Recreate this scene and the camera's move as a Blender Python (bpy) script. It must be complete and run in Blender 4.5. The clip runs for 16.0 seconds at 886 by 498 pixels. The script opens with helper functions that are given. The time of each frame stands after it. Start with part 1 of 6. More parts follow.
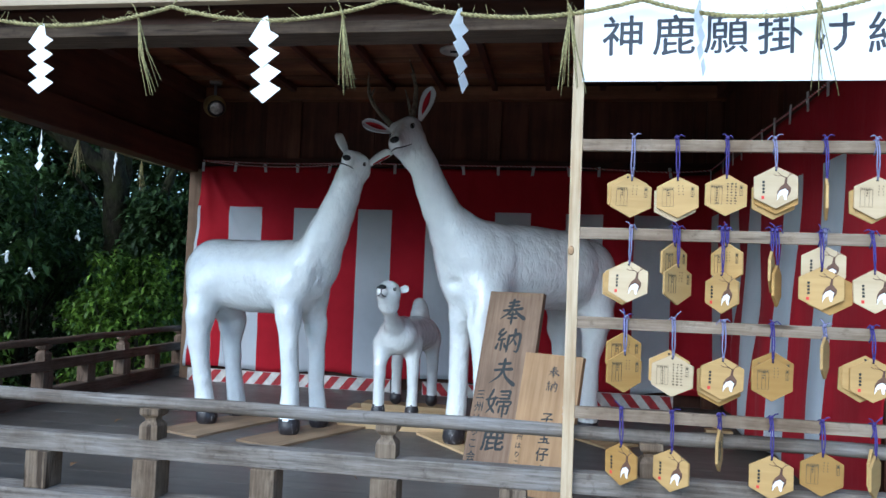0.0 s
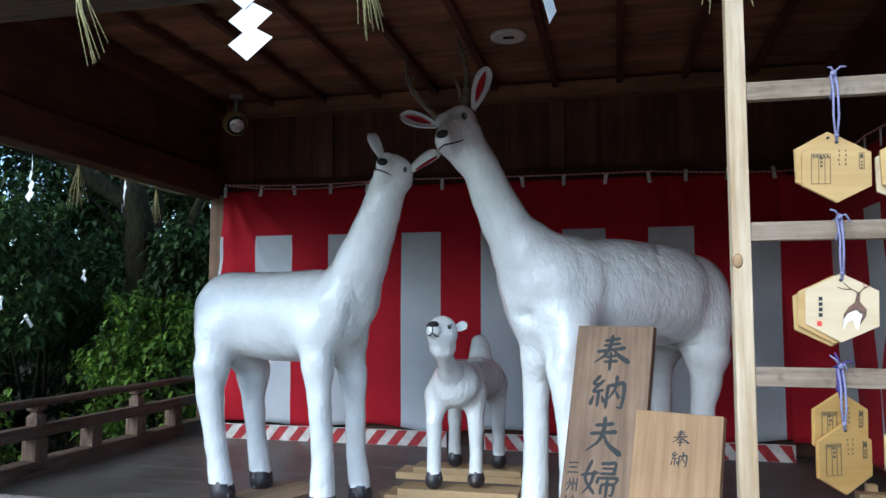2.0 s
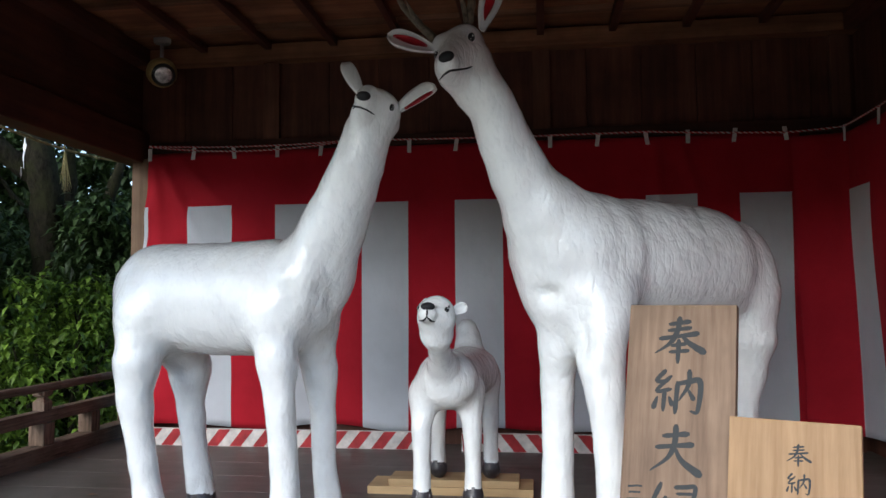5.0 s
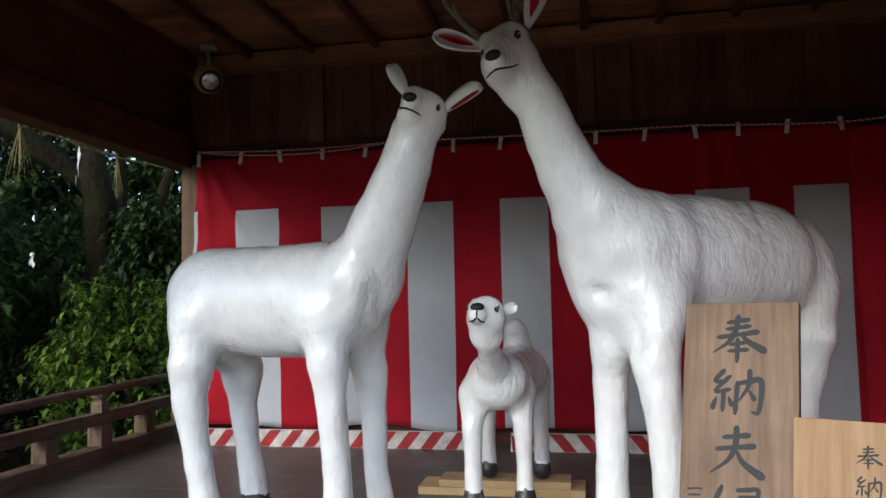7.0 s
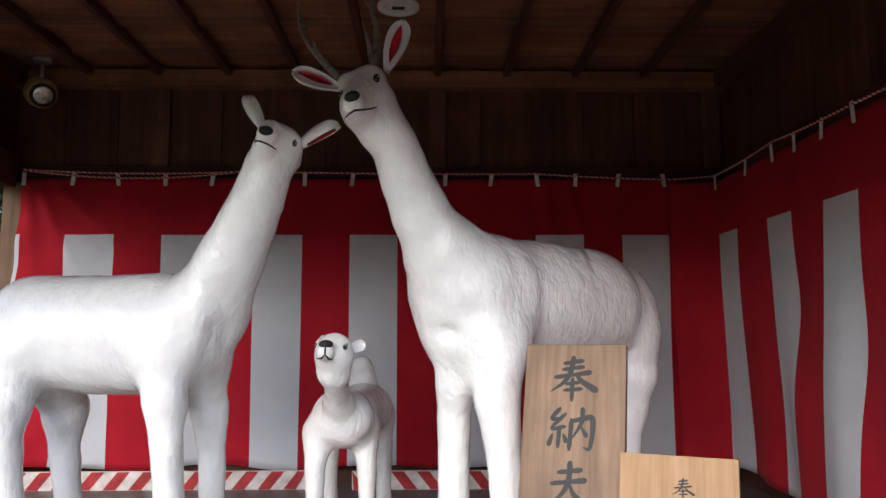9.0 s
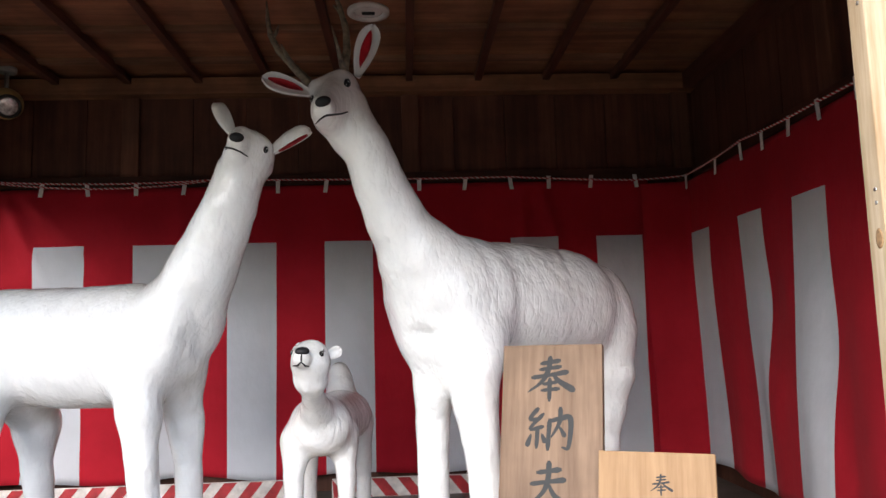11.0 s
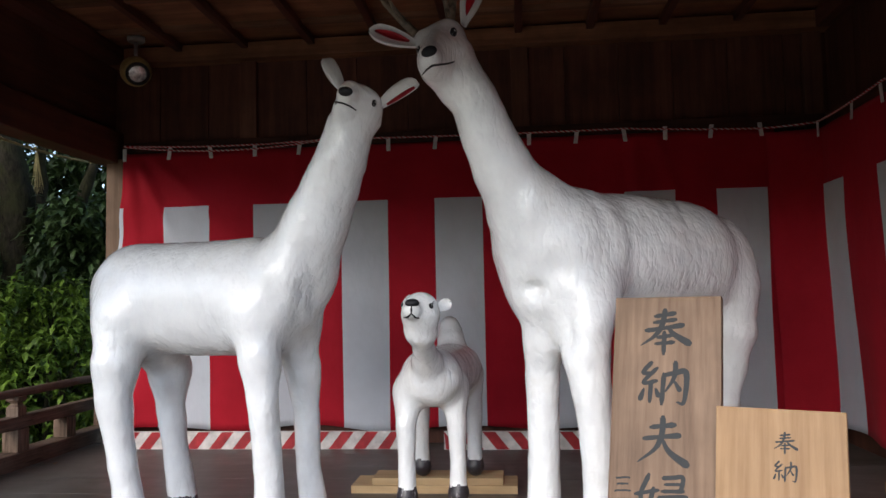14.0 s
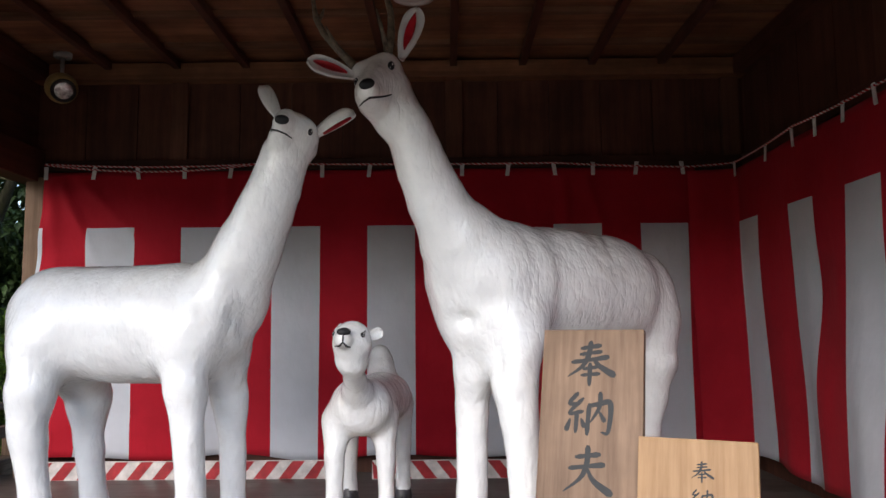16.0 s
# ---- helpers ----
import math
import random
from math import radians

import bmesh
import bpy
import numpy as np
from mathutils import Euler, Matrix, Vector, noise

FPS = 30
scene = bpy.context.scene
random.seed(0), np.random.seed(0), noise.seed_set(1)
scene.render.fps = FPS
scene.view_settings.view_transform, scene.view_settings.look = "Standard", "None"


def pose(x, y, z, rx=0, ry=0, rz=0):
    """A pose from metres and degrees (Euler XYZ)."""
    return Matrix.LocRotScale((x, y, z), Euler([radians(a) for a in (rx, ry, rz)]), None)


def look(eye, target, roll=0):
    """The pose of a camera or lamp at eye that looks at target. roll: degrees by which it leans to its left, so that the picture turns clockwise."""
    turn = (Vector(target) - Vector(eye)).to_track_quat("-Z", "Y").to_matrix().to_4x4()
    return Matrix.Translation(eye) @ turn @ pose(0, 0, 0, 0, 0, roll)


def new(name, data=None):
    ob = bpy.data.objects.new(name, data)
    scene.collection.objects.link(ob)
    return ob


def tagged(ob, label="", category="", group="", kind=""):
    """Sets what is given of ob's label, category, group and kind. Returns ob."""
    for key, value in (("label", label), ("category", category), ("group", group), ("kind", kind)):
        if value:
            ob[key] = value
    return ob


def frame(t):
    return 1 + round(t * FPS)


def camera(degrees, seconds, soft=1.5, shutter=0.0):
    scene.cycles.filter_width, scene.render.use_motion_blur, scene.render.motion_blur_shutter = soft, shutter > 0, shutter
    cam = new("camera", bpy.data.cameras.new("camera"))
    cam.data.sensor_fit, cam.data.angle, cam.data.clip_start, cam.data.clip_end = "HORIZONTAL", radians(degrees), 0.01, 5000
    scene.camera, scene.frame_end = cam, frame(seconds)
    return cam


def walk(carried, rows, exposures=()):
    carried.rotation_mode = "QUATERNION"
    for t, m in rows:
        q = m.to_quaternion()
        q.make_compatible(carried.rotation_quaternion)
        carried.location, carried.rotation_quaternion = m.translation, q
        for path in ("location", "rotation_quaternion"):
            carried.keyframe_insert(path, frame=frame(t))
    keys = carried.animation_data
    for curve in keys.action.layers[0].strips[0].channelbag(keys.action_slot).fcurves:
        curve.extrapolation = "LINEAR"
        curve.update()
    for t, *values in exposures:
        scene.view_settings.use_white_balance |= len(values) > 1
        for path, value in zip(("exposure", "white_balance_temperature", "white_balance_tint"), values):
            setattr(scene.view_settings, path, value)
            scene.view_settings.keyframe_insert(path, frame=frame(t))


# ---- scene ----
cam = camera(61.3, 16.0)
PATH = [
    (0, (0.426, 0.12, 0.841), (0.105, 2.092, 0.933), 2.2),
    (0.5, (0.344, 0.364, 0.835), (-0.041, 2.324, 0.933), -0.0),
    (1, (0.254, 0.607, 0.857), (-0.118, 2.567, 0.998), 0.5),
    (1.5, (0.243, 0.819, 0.869), (-0.156, 2.77, 1.055), 0.2),
    (2, (0.213, 0.945, 0.858), (-0.231, 2.888, 1.028), 0.1),
    (2.5, (0.105, 1.108, 0.853), (-0.267, 3.066, 1.02), 1.0),
    (3, (0.011, 1.253, 0.852), (-0.29, 3.224, 1.007), 1.0),
    (3.2, (0.003, 1.316, 0.851), (-0.311, 3.287, 0.985), 0.2),
    (5.5, (-0.18, 1.57, 0.836), (-0.437, 3.55, 0.963), -0.5),
    (6, (-0.189, 1.579, 0.841), (-0.643, 3.525, 0.922), -1.5),
    (6.5, (-0.191, 1.576, 0.84), (-0.705, 3.506, 0.942), -0.8),
    (7, (-0.172, 1.567, 0.843), (-0.544, 3.527, 0.972), -1.2),
    (7.5, (-0.163, 1.556, 0.853), (-0.359, 3.54, 1.013), -1.9),
    (8, (-0.176, 1.543, 0.855), (-0.248, 3.531, 1.06), -1.0),
    (8.5, (-0.191, 1.536, 0.855), (-0.207, 3.524, 1.071), -0.3),
    (10.8, (-0.182, 1.534, 0.848), (0.022, 3.513, 1.059), -0.7),
    (11, (-0.185, 1.537, 0.848), (-0.082, 3.521, 1.077), -1.6),
    (11.5, (-0.189, 1.547, 0.85), (-0.344, 3.524, 1.107), -1.7),
    (12, (-0.182, 1.552, 0.841), (-0.451, 3.52, 1.075), -1.9),
    (12.5, (-0.179, 1.56, 0.835), (-0.487, 3.528, 1.022), -3.2),
    (13, (-0.19, 1.56, 0.835), (-0.545, 3.52, 1.014), -2.4),
    (13.5, (-0.188, 1.568, 0.829), (-0.562, 3.525, 0.994), -2.1),
    (14, (-0.176, 1.564, 0.821), (-0.373, 3.55, 0.954), -1.2),
    (14.5, (-0.156, 1.56, 0.825), (-0.108, 3.556, 0.945), -0.8),
    (15, (-0.166, 1.545, 0.831), (-0.034, 3.536, 0.964), -0.5),
    (15.5, (-0.18, 1.536, 0.835), (-0.125, 3.527, 1.012), -0.3),
    (16, (-0.182, 1.536, 0.833), (-0.193, 3.526, 1.032), -0.5),
]
walk(cam, [(t, look(eye, target, roll)) for t, eye, target, roll in PATH], [(0.0, 1.12, 5200, 1), (2.0, 1.18, 5350, 2), (3.2, 1.22, 5550, 4), (5.5, 1.25, 6200, 8), (7.0, 1.11, 6350, 9), (8.5, 1.30, 6650, 14), (11.0, 1.74, 6600, 13), (12.5, 1.30, 6400, 10), (14.5, 1.17, 6480, 13), (16.0, 1.34, 6550, 14)])

from mathutils.bvhtree import BVHTree

# ---- light ----
world = bpy.data.worlds.new("world")
scene.world = world
world.use_nodes = True
_wn = world.node_tree.nodes
_sky = _wn.new("ShaderNodeTexSky")
_sky.sky_type = 'NISHITA'
_sky.sun_disc = False
_sky.sun_elevation = radians(31)
_sky.sun_rotation = radians(204)
_wn["Background"].inputs["Strength"].default_value = 0.15
world.node_tree.links.new(_sky.outputs[0], _wn["Background"].inputs["Color"])
sun = new("sun", bpy.data.lights.new("sun", 'SUN'))
sun.data.energy = 1.55
sun.data.angle = radians(58)
sun.data.color = (1.0, 0.97, 0.93)
sun.matrix_world = look((-4.0, -4.0, 5.2), (-0.4, 4.0, 0.0))

# ---- materials ----


def material(name, rough=0.6, metal=0.0, spec=0.5):
    m = bpy.data.materials.new(name)
    m.use_nodes = True
    b = m.node_tree.nodes["Principled BSDF"]
    b.inputs["Roughness"].default_value = rough
    b.inputs["Metallic"].default_value = metal
    b.inputs["Specular IOR Level"].default_value = spec
    return m, m.node_tree, b


def coords(nt, scale=(1, 1, 1), generated="Object"):
    tc = nt.nodes.new("ShaderNodeTexCoord")
    mp = nt.nodes.new("ShaderNodeMapping")
    mp.inputs["Scale"].default_value = scale
    nt.links.new(tc.outputs[generated], mp.inputs["Vector"])
    return mp.outputs["Vector"]


def noise_tex(nt, vec, scale, detail=6.0, rough=0.6):
    n = nt.nodes.new("ShaderNodeTexNoise")
    n.inputs["Scale"].default_value = scale
    n.inputs["Detail"].default_value = detail
    n.inputs["Roughness"].default_value = rough
    nt.links.new(vec, n.inputs["Vector"])
    return n.outputs["Fac"]


def ramp(nt, fac, stops):
    r = nt.nodes.new("ShaderNodeValToRGB")
    e = r.color_ramp.elements
    while len(e) < len(stops):
        e.new(0.5)
    for el, (p, c) in zip(e, stops):
        el.position = p
        el.color = (*c, 1)
    nt.links.new(fac, r.inputs["Fac"])
    return r.outputs["Color"]


def mix(nt, fac, a, b, mode='MIX'):
    m = nt.nodes.new("ShaderNodeMix")
    m.data_type = 'RGBA'
    m.blend_type = mode
    for sock, v in ((m.inputs[0], fac), (m.inputs[6], a), (m.inputs[7], b)):
        if isinstance(v, (int, float)):
            sock.default_value = v
        elif isinstance(v, tuple):
            sock.default_value = (*v, 1)
        else:
            nt.links.new(v, sock)
    return m.outputs[2]


def bump(nt, b, fac, strength, dist=0.01):
    bp = nt.nodes.new("ShaderNodeBump")
    bp.inputs["Strength"].default_value = strength
    bp.inputs["Distance"].default_value = dist
    nt.links.new(fac, bp.inputs["Height"])
    nt.links.new(bp.outputs["Normal"], b.inputs["Normal"])


def wood(name, dark, light, along=0, grain=26.0, rough=0.6, wear=0.35, spec=0.3, relief=0.25):
    """Sawn timber with grain along the axis 0, 1 or 2, and stains of a larger size."""
    m, nt, b = material(name, rough, 0, spec)
    sc = [1.0, 1.0, 1.0]
    sc[along] = 0.06
    v = coords(nt, tuple(sc))
    oi = nt.nodes.new("ShaderNodeObjectInfo")
    add = nt.nodes.new("ShaderNodeVectorMath")
    nt.links.new(v, add.inputs[0])
    comb = nt.nodes.new("ShaderNodeCombineXYZ")
    mul = nt.nodes.new("ShaderNodeMath")
    mul.operation = 'MULTIPLY'
    mul.inputs[1].default_value = 13.0
    nt.links.new(oi.outputs["Random"], mul.inputs[0])
    for k in range(3):
        nt.links.new(mul.outputs[0], comb.inputs[k])
    nt.links.new(comb.outputs[0], add.inputs[1])
    g = noise_tex(nt, add.outputs[0], grain, 8, 0.65)
    col = ramp(nt, g, [(0.30, dark), (0.52, tuple((a + c) / 2 for a, c in zip(dark, light))), (0.72, light)])
    big = noise_tex(nt, coords(nt), 3.2, 4, 0.6)
    st = ramp(nt, big, [(0.35, (1 - wear,) * 3), (0.65, (1.0,) * 3)])
    col = mix(nt, 1.0, col, st, 'MULTIPLY')
    hue = nt.nodes.new("ShaderNodeHueSaturation")
    mr = nt.nodes.new("ShaderNodeMapRange")
    mr.inputs["To Min"].default_value = 0.86
    mr.inputs["To Max"].default_value = 1.12
    nt.links.new(oi.outputs["Random"], mr.inputs["Value"])
    nt.links.new(mr.outputs[0], hue.inputs["Value"])
    nt.links.new(col, hue.inputs["Color"])
    nt.links.new(hue.outputs[0], b.inputs["Base Color"])
    bump(nt, b, g, relief, 0.004)
    return m


def weathered(name, dark, light, along=0):
    """Old grey timber: raised grain, drying cracks and damp stains."""
    m, nt, b = material(name, 0.8, 0, 0.25)
    sc = [1.0, 1.0, 1.0]
    sc[along] = 0.05
    fine = noise_tex(nt, coords(nt, tuple(sc)), 85.0, 6, 0.7)
    sc[along] = 0.09
    split = noise_tex(nt, coords(nt, tuple(sc)), 30.0, 3, 0.5)
    big = noise_tex(nt, coords(nt), 3.5, 5, 0.65)
    spot = noise_tex(nt, coords(nt), 26.0, 5, 0.7)
    c = ramp(nt, fine, [(0.32, dark), (0.68, light)])
    c = mix(nt, 1.0, c, ramp(nt, split, [(0.30, (0.30, 0.27, 0.25)), (0.37, (1, 1, 1))]), 'MULTIPLY')
    c = mix(nt, 1.0, c, ramp(nt, big, [(0.32, (0.62, 0.55, 0.49)), (0.52, (1, 0.98, 0.96)), (0.70, (1.1, 1.14, 1.2))]), 'MULTIPLY')
    c = mix(nt, 1.0, c, ramp(nt, spot, [(0.28, (0.6, 0.57, 0.55)), (0.42, (1, 1, 1))]), 'MULTIPLY')
    nt.links.new(c, b.inputs["Base Color"])
    bump(nt, b, fine, 0.5, 0.004)
    return m


def plain(name, colour, rough=0.6, metal=0.0, var=0.15, scale=30.0, relief=0.1, spec=0.4):
    m, nt, b = material(name, rough, metal, spec)
    n = noise_tex(nt, coords(nt), scale, 5)
    lo, hi = (tuple(min(1, c * k) for c in colour) for k in (1 - var, 1 + var))
    nt.links.new(ramp(nt, n, [(0.3, lo), (0.7, hi)]), b.inputs["Base Color"])
    if relief:
        bump(nt, b, n, relief, 0.003)
    return m


def cloth(name, colour, shade=0.82):
    m, nt, b = material(name, 0.85, 0, 0.2)
    v = coords(nt)
    n = noise_tex(nt, v, 4.0, 4)
    c = ramp(nt, n, [(0.3, tuple(k * shade for k in colour)), (0.7, colour)])
    nt.links.new(c, b.inputs["Base Color"])
    b.inputs["Sheen Weight"].default_value = 0.03
    w = nt.nodes.new("ShaderNodeTexWave")
    w.inputs["Scale"].default_value = 260.0
    nt.links.new(v, w.inputs["Vector"])
    crumple = noise_tex(nt, coords(nt, (1.0, 1.0, 0.45)), 7.0, 4, 0.55)
    bump(nt, b, crumple, 0.35, 0.03)
    tr = nt.nodes.new("ShaderNodeBsdfTranslucent")
    nt.links.new(c, tr.inputs["Color"])
    mx = nt.nodes.new("ShaderNodeMixShader")
    mx.inputs[0].default_value = 0.12
    nt.links.new(b.outputs[0], mx.inputs[1])
    nt.links.new(tr.outputs[0], mx.inputs[2])
    nt.links.new(mx.outputs[0], nt.nodes["Material Output"].inputs["Surface"])
    return m


def papier_mache():
    """Glossy white paint over pasted paper: soft lumps, creases and paper edges."""
    m, nt, b = material("white_paint", 0.35, 0, 0.4)
    v = coords(nt)

    def math_node(op, a, k):
        h = nt.nodes.new("ShaderNodeMath")
        h.operation = op
        for i, q in enumerate((a, k)):
            if isinstance(q, (int, float)):
                h.inputs[i].default_value = q
            else:
                nt.links.new(q, h.inputs[i])
        return h.outputs[0]

    def ridge(scale, stretch, detail):
        """Sharp-bottomed creases where a noise passes its middle."""
        n = noise_tex(nt, coords(nt, stretch), scale, detail, 0.5)
        d = math_node('ABSOLUTE', math_node('SUBTRACT', n, 0.5), 0)
        return math_node('MINIMUM', math_node('MULTIPLY', d, 7.0), 1.0)

    big = noise_tex(nt, v, 11.0, 3, 0.5)
    mid = noise_tex(nt, coords(nt, (1, 1, 0.5)), 32.0, 3, 0.5)
    crease = ridge(15.0, (1, 1, 0.7), 2)
    paper = ridge(30.0, (1, 1, 0.45), 2)
    # crumpled facets of pasted paper
    warp = nt.nodes.new("ShaderNodeVectorMath")
    warp.operation = 'SCALE'
    warp.inputs["Scale"].default_value = 0.045
    soft = nt.nodes.new("ShaderNodeTexNoise")
    soft.inputs["Scale"].default_value = 14.0
    nt.links.new(v, soft.inputs["Vector"])
    nt.links.new(soft.outputs["Color"], warp.inputs[0])
    bent = nt.nodes.new("ShaderNodeVectorMath")
    nt.links.new(v, bent.inputs[0])
    nt.links.new(warp.outputs[0], bent.inputs[1])
    cell = nt.nodes.new("ShaderNodeTexVoronoi")
    cell.inputs["Scale"].default_value = 30.0
    nt.links.new(bent.outputs[0], cell.inputs["Vector"])
    facet = cell.outputs["Distance"]
    c = ramp(nt, big, [(0.3, (0.76, 0.775, 0.775)), (0.6, (0.83, 0.845, 0.84))])
    dirt = ramp(nt, noise_tex(nt, v, 2.4, 6, 0.7), [(0.30, (0.90, 0.88, 0.85)), (0.46, (1, 1, 1))])
    nt.links.new(mix(nt, 1.0, c, dirt, 'MULTIPLY'), b.inputs["Base Color"])
    nt.links.new(ramp(nt, mid, [(0.3, (0.30,) * 3), (0.7, (0.50,) * 3)]), b.inputs["Roughness"])
    wrinkle = ridge(46.0, (1, 1, 0.30), 2)
    total = math_node('MULTIPLY', big, 0.8)
    for fac, k in ((mid, 0.34), (crease, 0.20), (paper, 0.15), (facet, 0.22), (wrinkle, 0.03)):
        total = math_node('ADD', total, math_node('MULTIPLY', fac, k))
    bump(nt, b, total, 0.50, 0.014)
    # brushed varnish, rougher in the small than the paper below it
    gloss = math_node('ADD', noise_tex(nt, coords(nt, (1, 1, 0.7)), 34.0, 3, 0.55), math_node('MULTIPLY', paper, 0.4))
    bp = nt.nodes.new("ShaderNodeBump")
    bp.inputs["Strength"].default_value = 0.30
    bp.inputs["Distance"].default_value = 0.010
    nt.links.new(gloss, bp.inputs["Height"])
    nt.links.new(bp.outputs["Normal"], b.inputs["Coat Normal"])
    b.inputs["Coat Weight"].default_value = 0.9
    b.inputs["Coat Roughness"].default_value = 0.06
    return m


def scuffed():
    """Black-brown hoof paint with pale scratches."""
    m, nt, b = material("scuffed_hoof_paint", 0.35, 0, 0.5)
    n = noise_tex(nt, coords(nt, (1, 1, 0.45)), 60.0, 6, 0.7)
    c = ramp(nt, n, [(0.3, (0.012, 0.011, 0.013)), (0.60, (0.040, 0.034, 0.038)), (0.66, (0.30, 0.29, 0.29))])
    nt.links.new(c, b.inputs["Base Color"])
    bump(nt, b, n, 0.5, 0.004)
    return m


def bark():
    """Dark rough bark with grey-green moss."""
    m, nt, b = material("tree_bark", 0.95, 0, 0.08)
    v = coords(nt, (1, 1, 0.35))
    rough = noise_tex(nt, v, 38.0, 8, 0.7)
    patch = noise_tex(nt, coords(nt), 7.0, 6, 0.65)
    c = ramp(nt, rough, [(0.35, (0.006, 0.005, 0.004)), (0.65, (0.038, 0.032, 0.023))])
    moss = ramp(nt, patch, [(0.42, (0, 0, 0)), (0.62, (0.8, 0.8, 0.8))])
    nt.links.new(mix(nt, moss, c, (0.030, 0.032, 0.014)), b.inputs["Base Color"])
    bump(nt, b, rough, 0.9, 0.03)
    return m


M_STAIN = wood("dark_stained_wood", (0.044, 0.016, 0.010), (0.110, 0.042, 0.024), 0, 22, 0.55, 0.4)
M_STAIN_Y = wood("dark_stained_wood_deep", (0.062, 0.021, 0.014), (0.150, 0.054, 0.032), 1, 22, 0.55, 0.4)
M_STAIN_Z = wood("dark_stained_panel", (0.062, 0.022, 0.013), (0.160, 0.060, 0.036), 2, 18, 0.6, 0.4)
M_CEIL = wood("ceiling_board_wood", (0.17, 0.068, 0.034), (0.40, 0.18, 0.092), 0, 16, 0.6, 0.45)
M_STUD = wood("brown_stud_wood", (0.095, 0.036, 0.021), (0.21, 0.088, 0.052), 2, 20, 0.6, 0.35)
M_BATTEN = wood("ceiling_batten_wood", (0.13, 0.060, 0.034), (0.27, 0.135, 0.078), 0, 24, 0.6, 0.3)
M_GREY_X = weathered("weathered_grey_wood", (0.105, 0.09, 0.076), (0.28, 0.25, 0.225), 0)
M_LINTEL = weathered("weathered_lintel_wood", (0.040, 0.026, 0.018), (0.105, 0.076, 0.054), 0)
M_GREY_Z = weathered("weathered_grey_post", (0.10, 0.072, 0.050), (0.23, 0.178, 0.128), 2)
M_BROWN_Y = weathered("weathered_brown_wood", (0.070, 0.043, 0.030), (0.175, 0.120, 0.087), 1)
M_BROWN_Z = weathered("weathered_brown_post", (0.082, 0.054, 0.036), (0.21, 0.148, 0.108), 2)
M_POST = wood("plain_post_wood", (0.15, 0.086, 0.048), (0.27, 0.165, 0.10), 2, 24, 0.65, 0.3)
M_FASCIA = wood("pale_fascia_wood", (0.32, 0.24, 0.16), (0.50, 0.40, 0.29), 0, 20, 0.7, 0.25)
M_LATH_Z = wood("new_pine_upright", (0.42, 0.28, 0.15), (0.74, 0.61, 0.43), 2, 52, 0.6, 0.14)
M_LATH_X = weathered("pale_lath_wood", (0.175, 0.13, 0.092), (0.32, 0.255, 0.19), 0)
M_PLAQUE = wood("cedar_plaque_wood", (0.135, 0.079, 0.045), (0.285, 0.184, 0.116), 2, 42, 0.55, 0.28)
M_PLAQUE2 = wood("cypress_plaque_wood", (0.265, 0.146, 0.062), (0.43, 0.265, 0.128), 2, 40, 0.5, 0.18)
M_EMA = wood("votive_wood", (0.385, 0.235, 0.083), (0.53, 0.355, 0.145), 0, 22, 0.55, 0.12)
M_EMA_PALE = wood("pale_votive_wood", (0.50, 0.375, 0.225), (0.63, 0.50, 0.325), 0, 22, 0.55, 0.1)
M_EMA_DEEP = wood("aged_votive_wood", (0.34, 0.185, 0.05), (0.46, 0.275, 0.083), 0, 22, 0.55, 0.12)
M_BOARD = wood("raw_pine_board", (0.42, 0.28, 0.14), (0.62, 0.44, 0.24), 0, 20, 0.65, 0.2)
M_BOARD_Y = wood("raw_plywood_board", (0.26, 0.17, 0.10), (0.42, 0.29, 0.18), 1, 20, 0.65, 0.3)
M_WHITE = papier_mache()
M_BLACK = plain("black_paint", (0.008, 0.008, 0.010), 0.5, 0, 0.3, 40, 0.05, 0.35)
M_HOOF = scuffed()
M_EARRED = plain("red_ear_paint", (0.42, 0.012, 0.022), 0.45, 0, 0.25, 40, 0.15)
M_DOT = plain("white_dot_paint", (0.8, 0.8, 0.8), 0.4, 0, 0.05)
M_ANTLER = plain("antler_horn", (0.15, 0.122, 0.085), 0.38, 0, 0.7, 40, 0.4)
M_RED = cloth("red_cloth", (0.47, 0.012, 0.026))
M_CLOTHWHITE = cloth("white_cloth", (0.62, 0.64, 0.68), 0.9)
M_TAB = plain("white_tape_loop", (0.66, 0.64, 0.62), 0.8)
M_CORDRED = plain("red_cord", (0.50, 0.03, 0.035), 0.8)
M_CORDWHITE = plain("white_cord", (0.72, 0.68, 0.66), 0.8)
M_STRAW = plain("rice_straw", (0.29, 0.255, 0.115), 0.8, 0, 0.55, 90, 0.6)
M_PAPER = plain("white_paper", (0.86, 0.87, 0.88), 0.7, 0, 0.03, 10, 0.0)
M_SIGN = plain("white_sign_sheet", (0.86, 0.88, 0.90), 0.55, 0, 0.03, 6, 0.0)
M_INK = plain("ink", (0.014, 0.017, 0.018), 0.6, 0, 0.2, 60, 0.0)
M_INKBLUE = plain("sign_ink", (0.035, 0.04, 0.055), 0.6, 0, 0.2, 60, 0.0)
M_INKFINE = plain("fine_print_ink", (0.09, 0.07, 0.04), 0.6, 0, 0.2, 60, 0.0)
M_SEAL = plain("seal_red_ink", (0.6, 0.05, 0.04), 0.6, 0, 0.2, 60, 0.0)
M_BODYINK = plain("brown_print_ink", (0.11, 0.055, 0.035), 0.6, 0, 0.4, 90, 0.0)
M_PRINTWHITE = plain("white_print_ink", (0.82, 0.8, 0.78), 0.6, 0, 0.06, 40, 0.0)
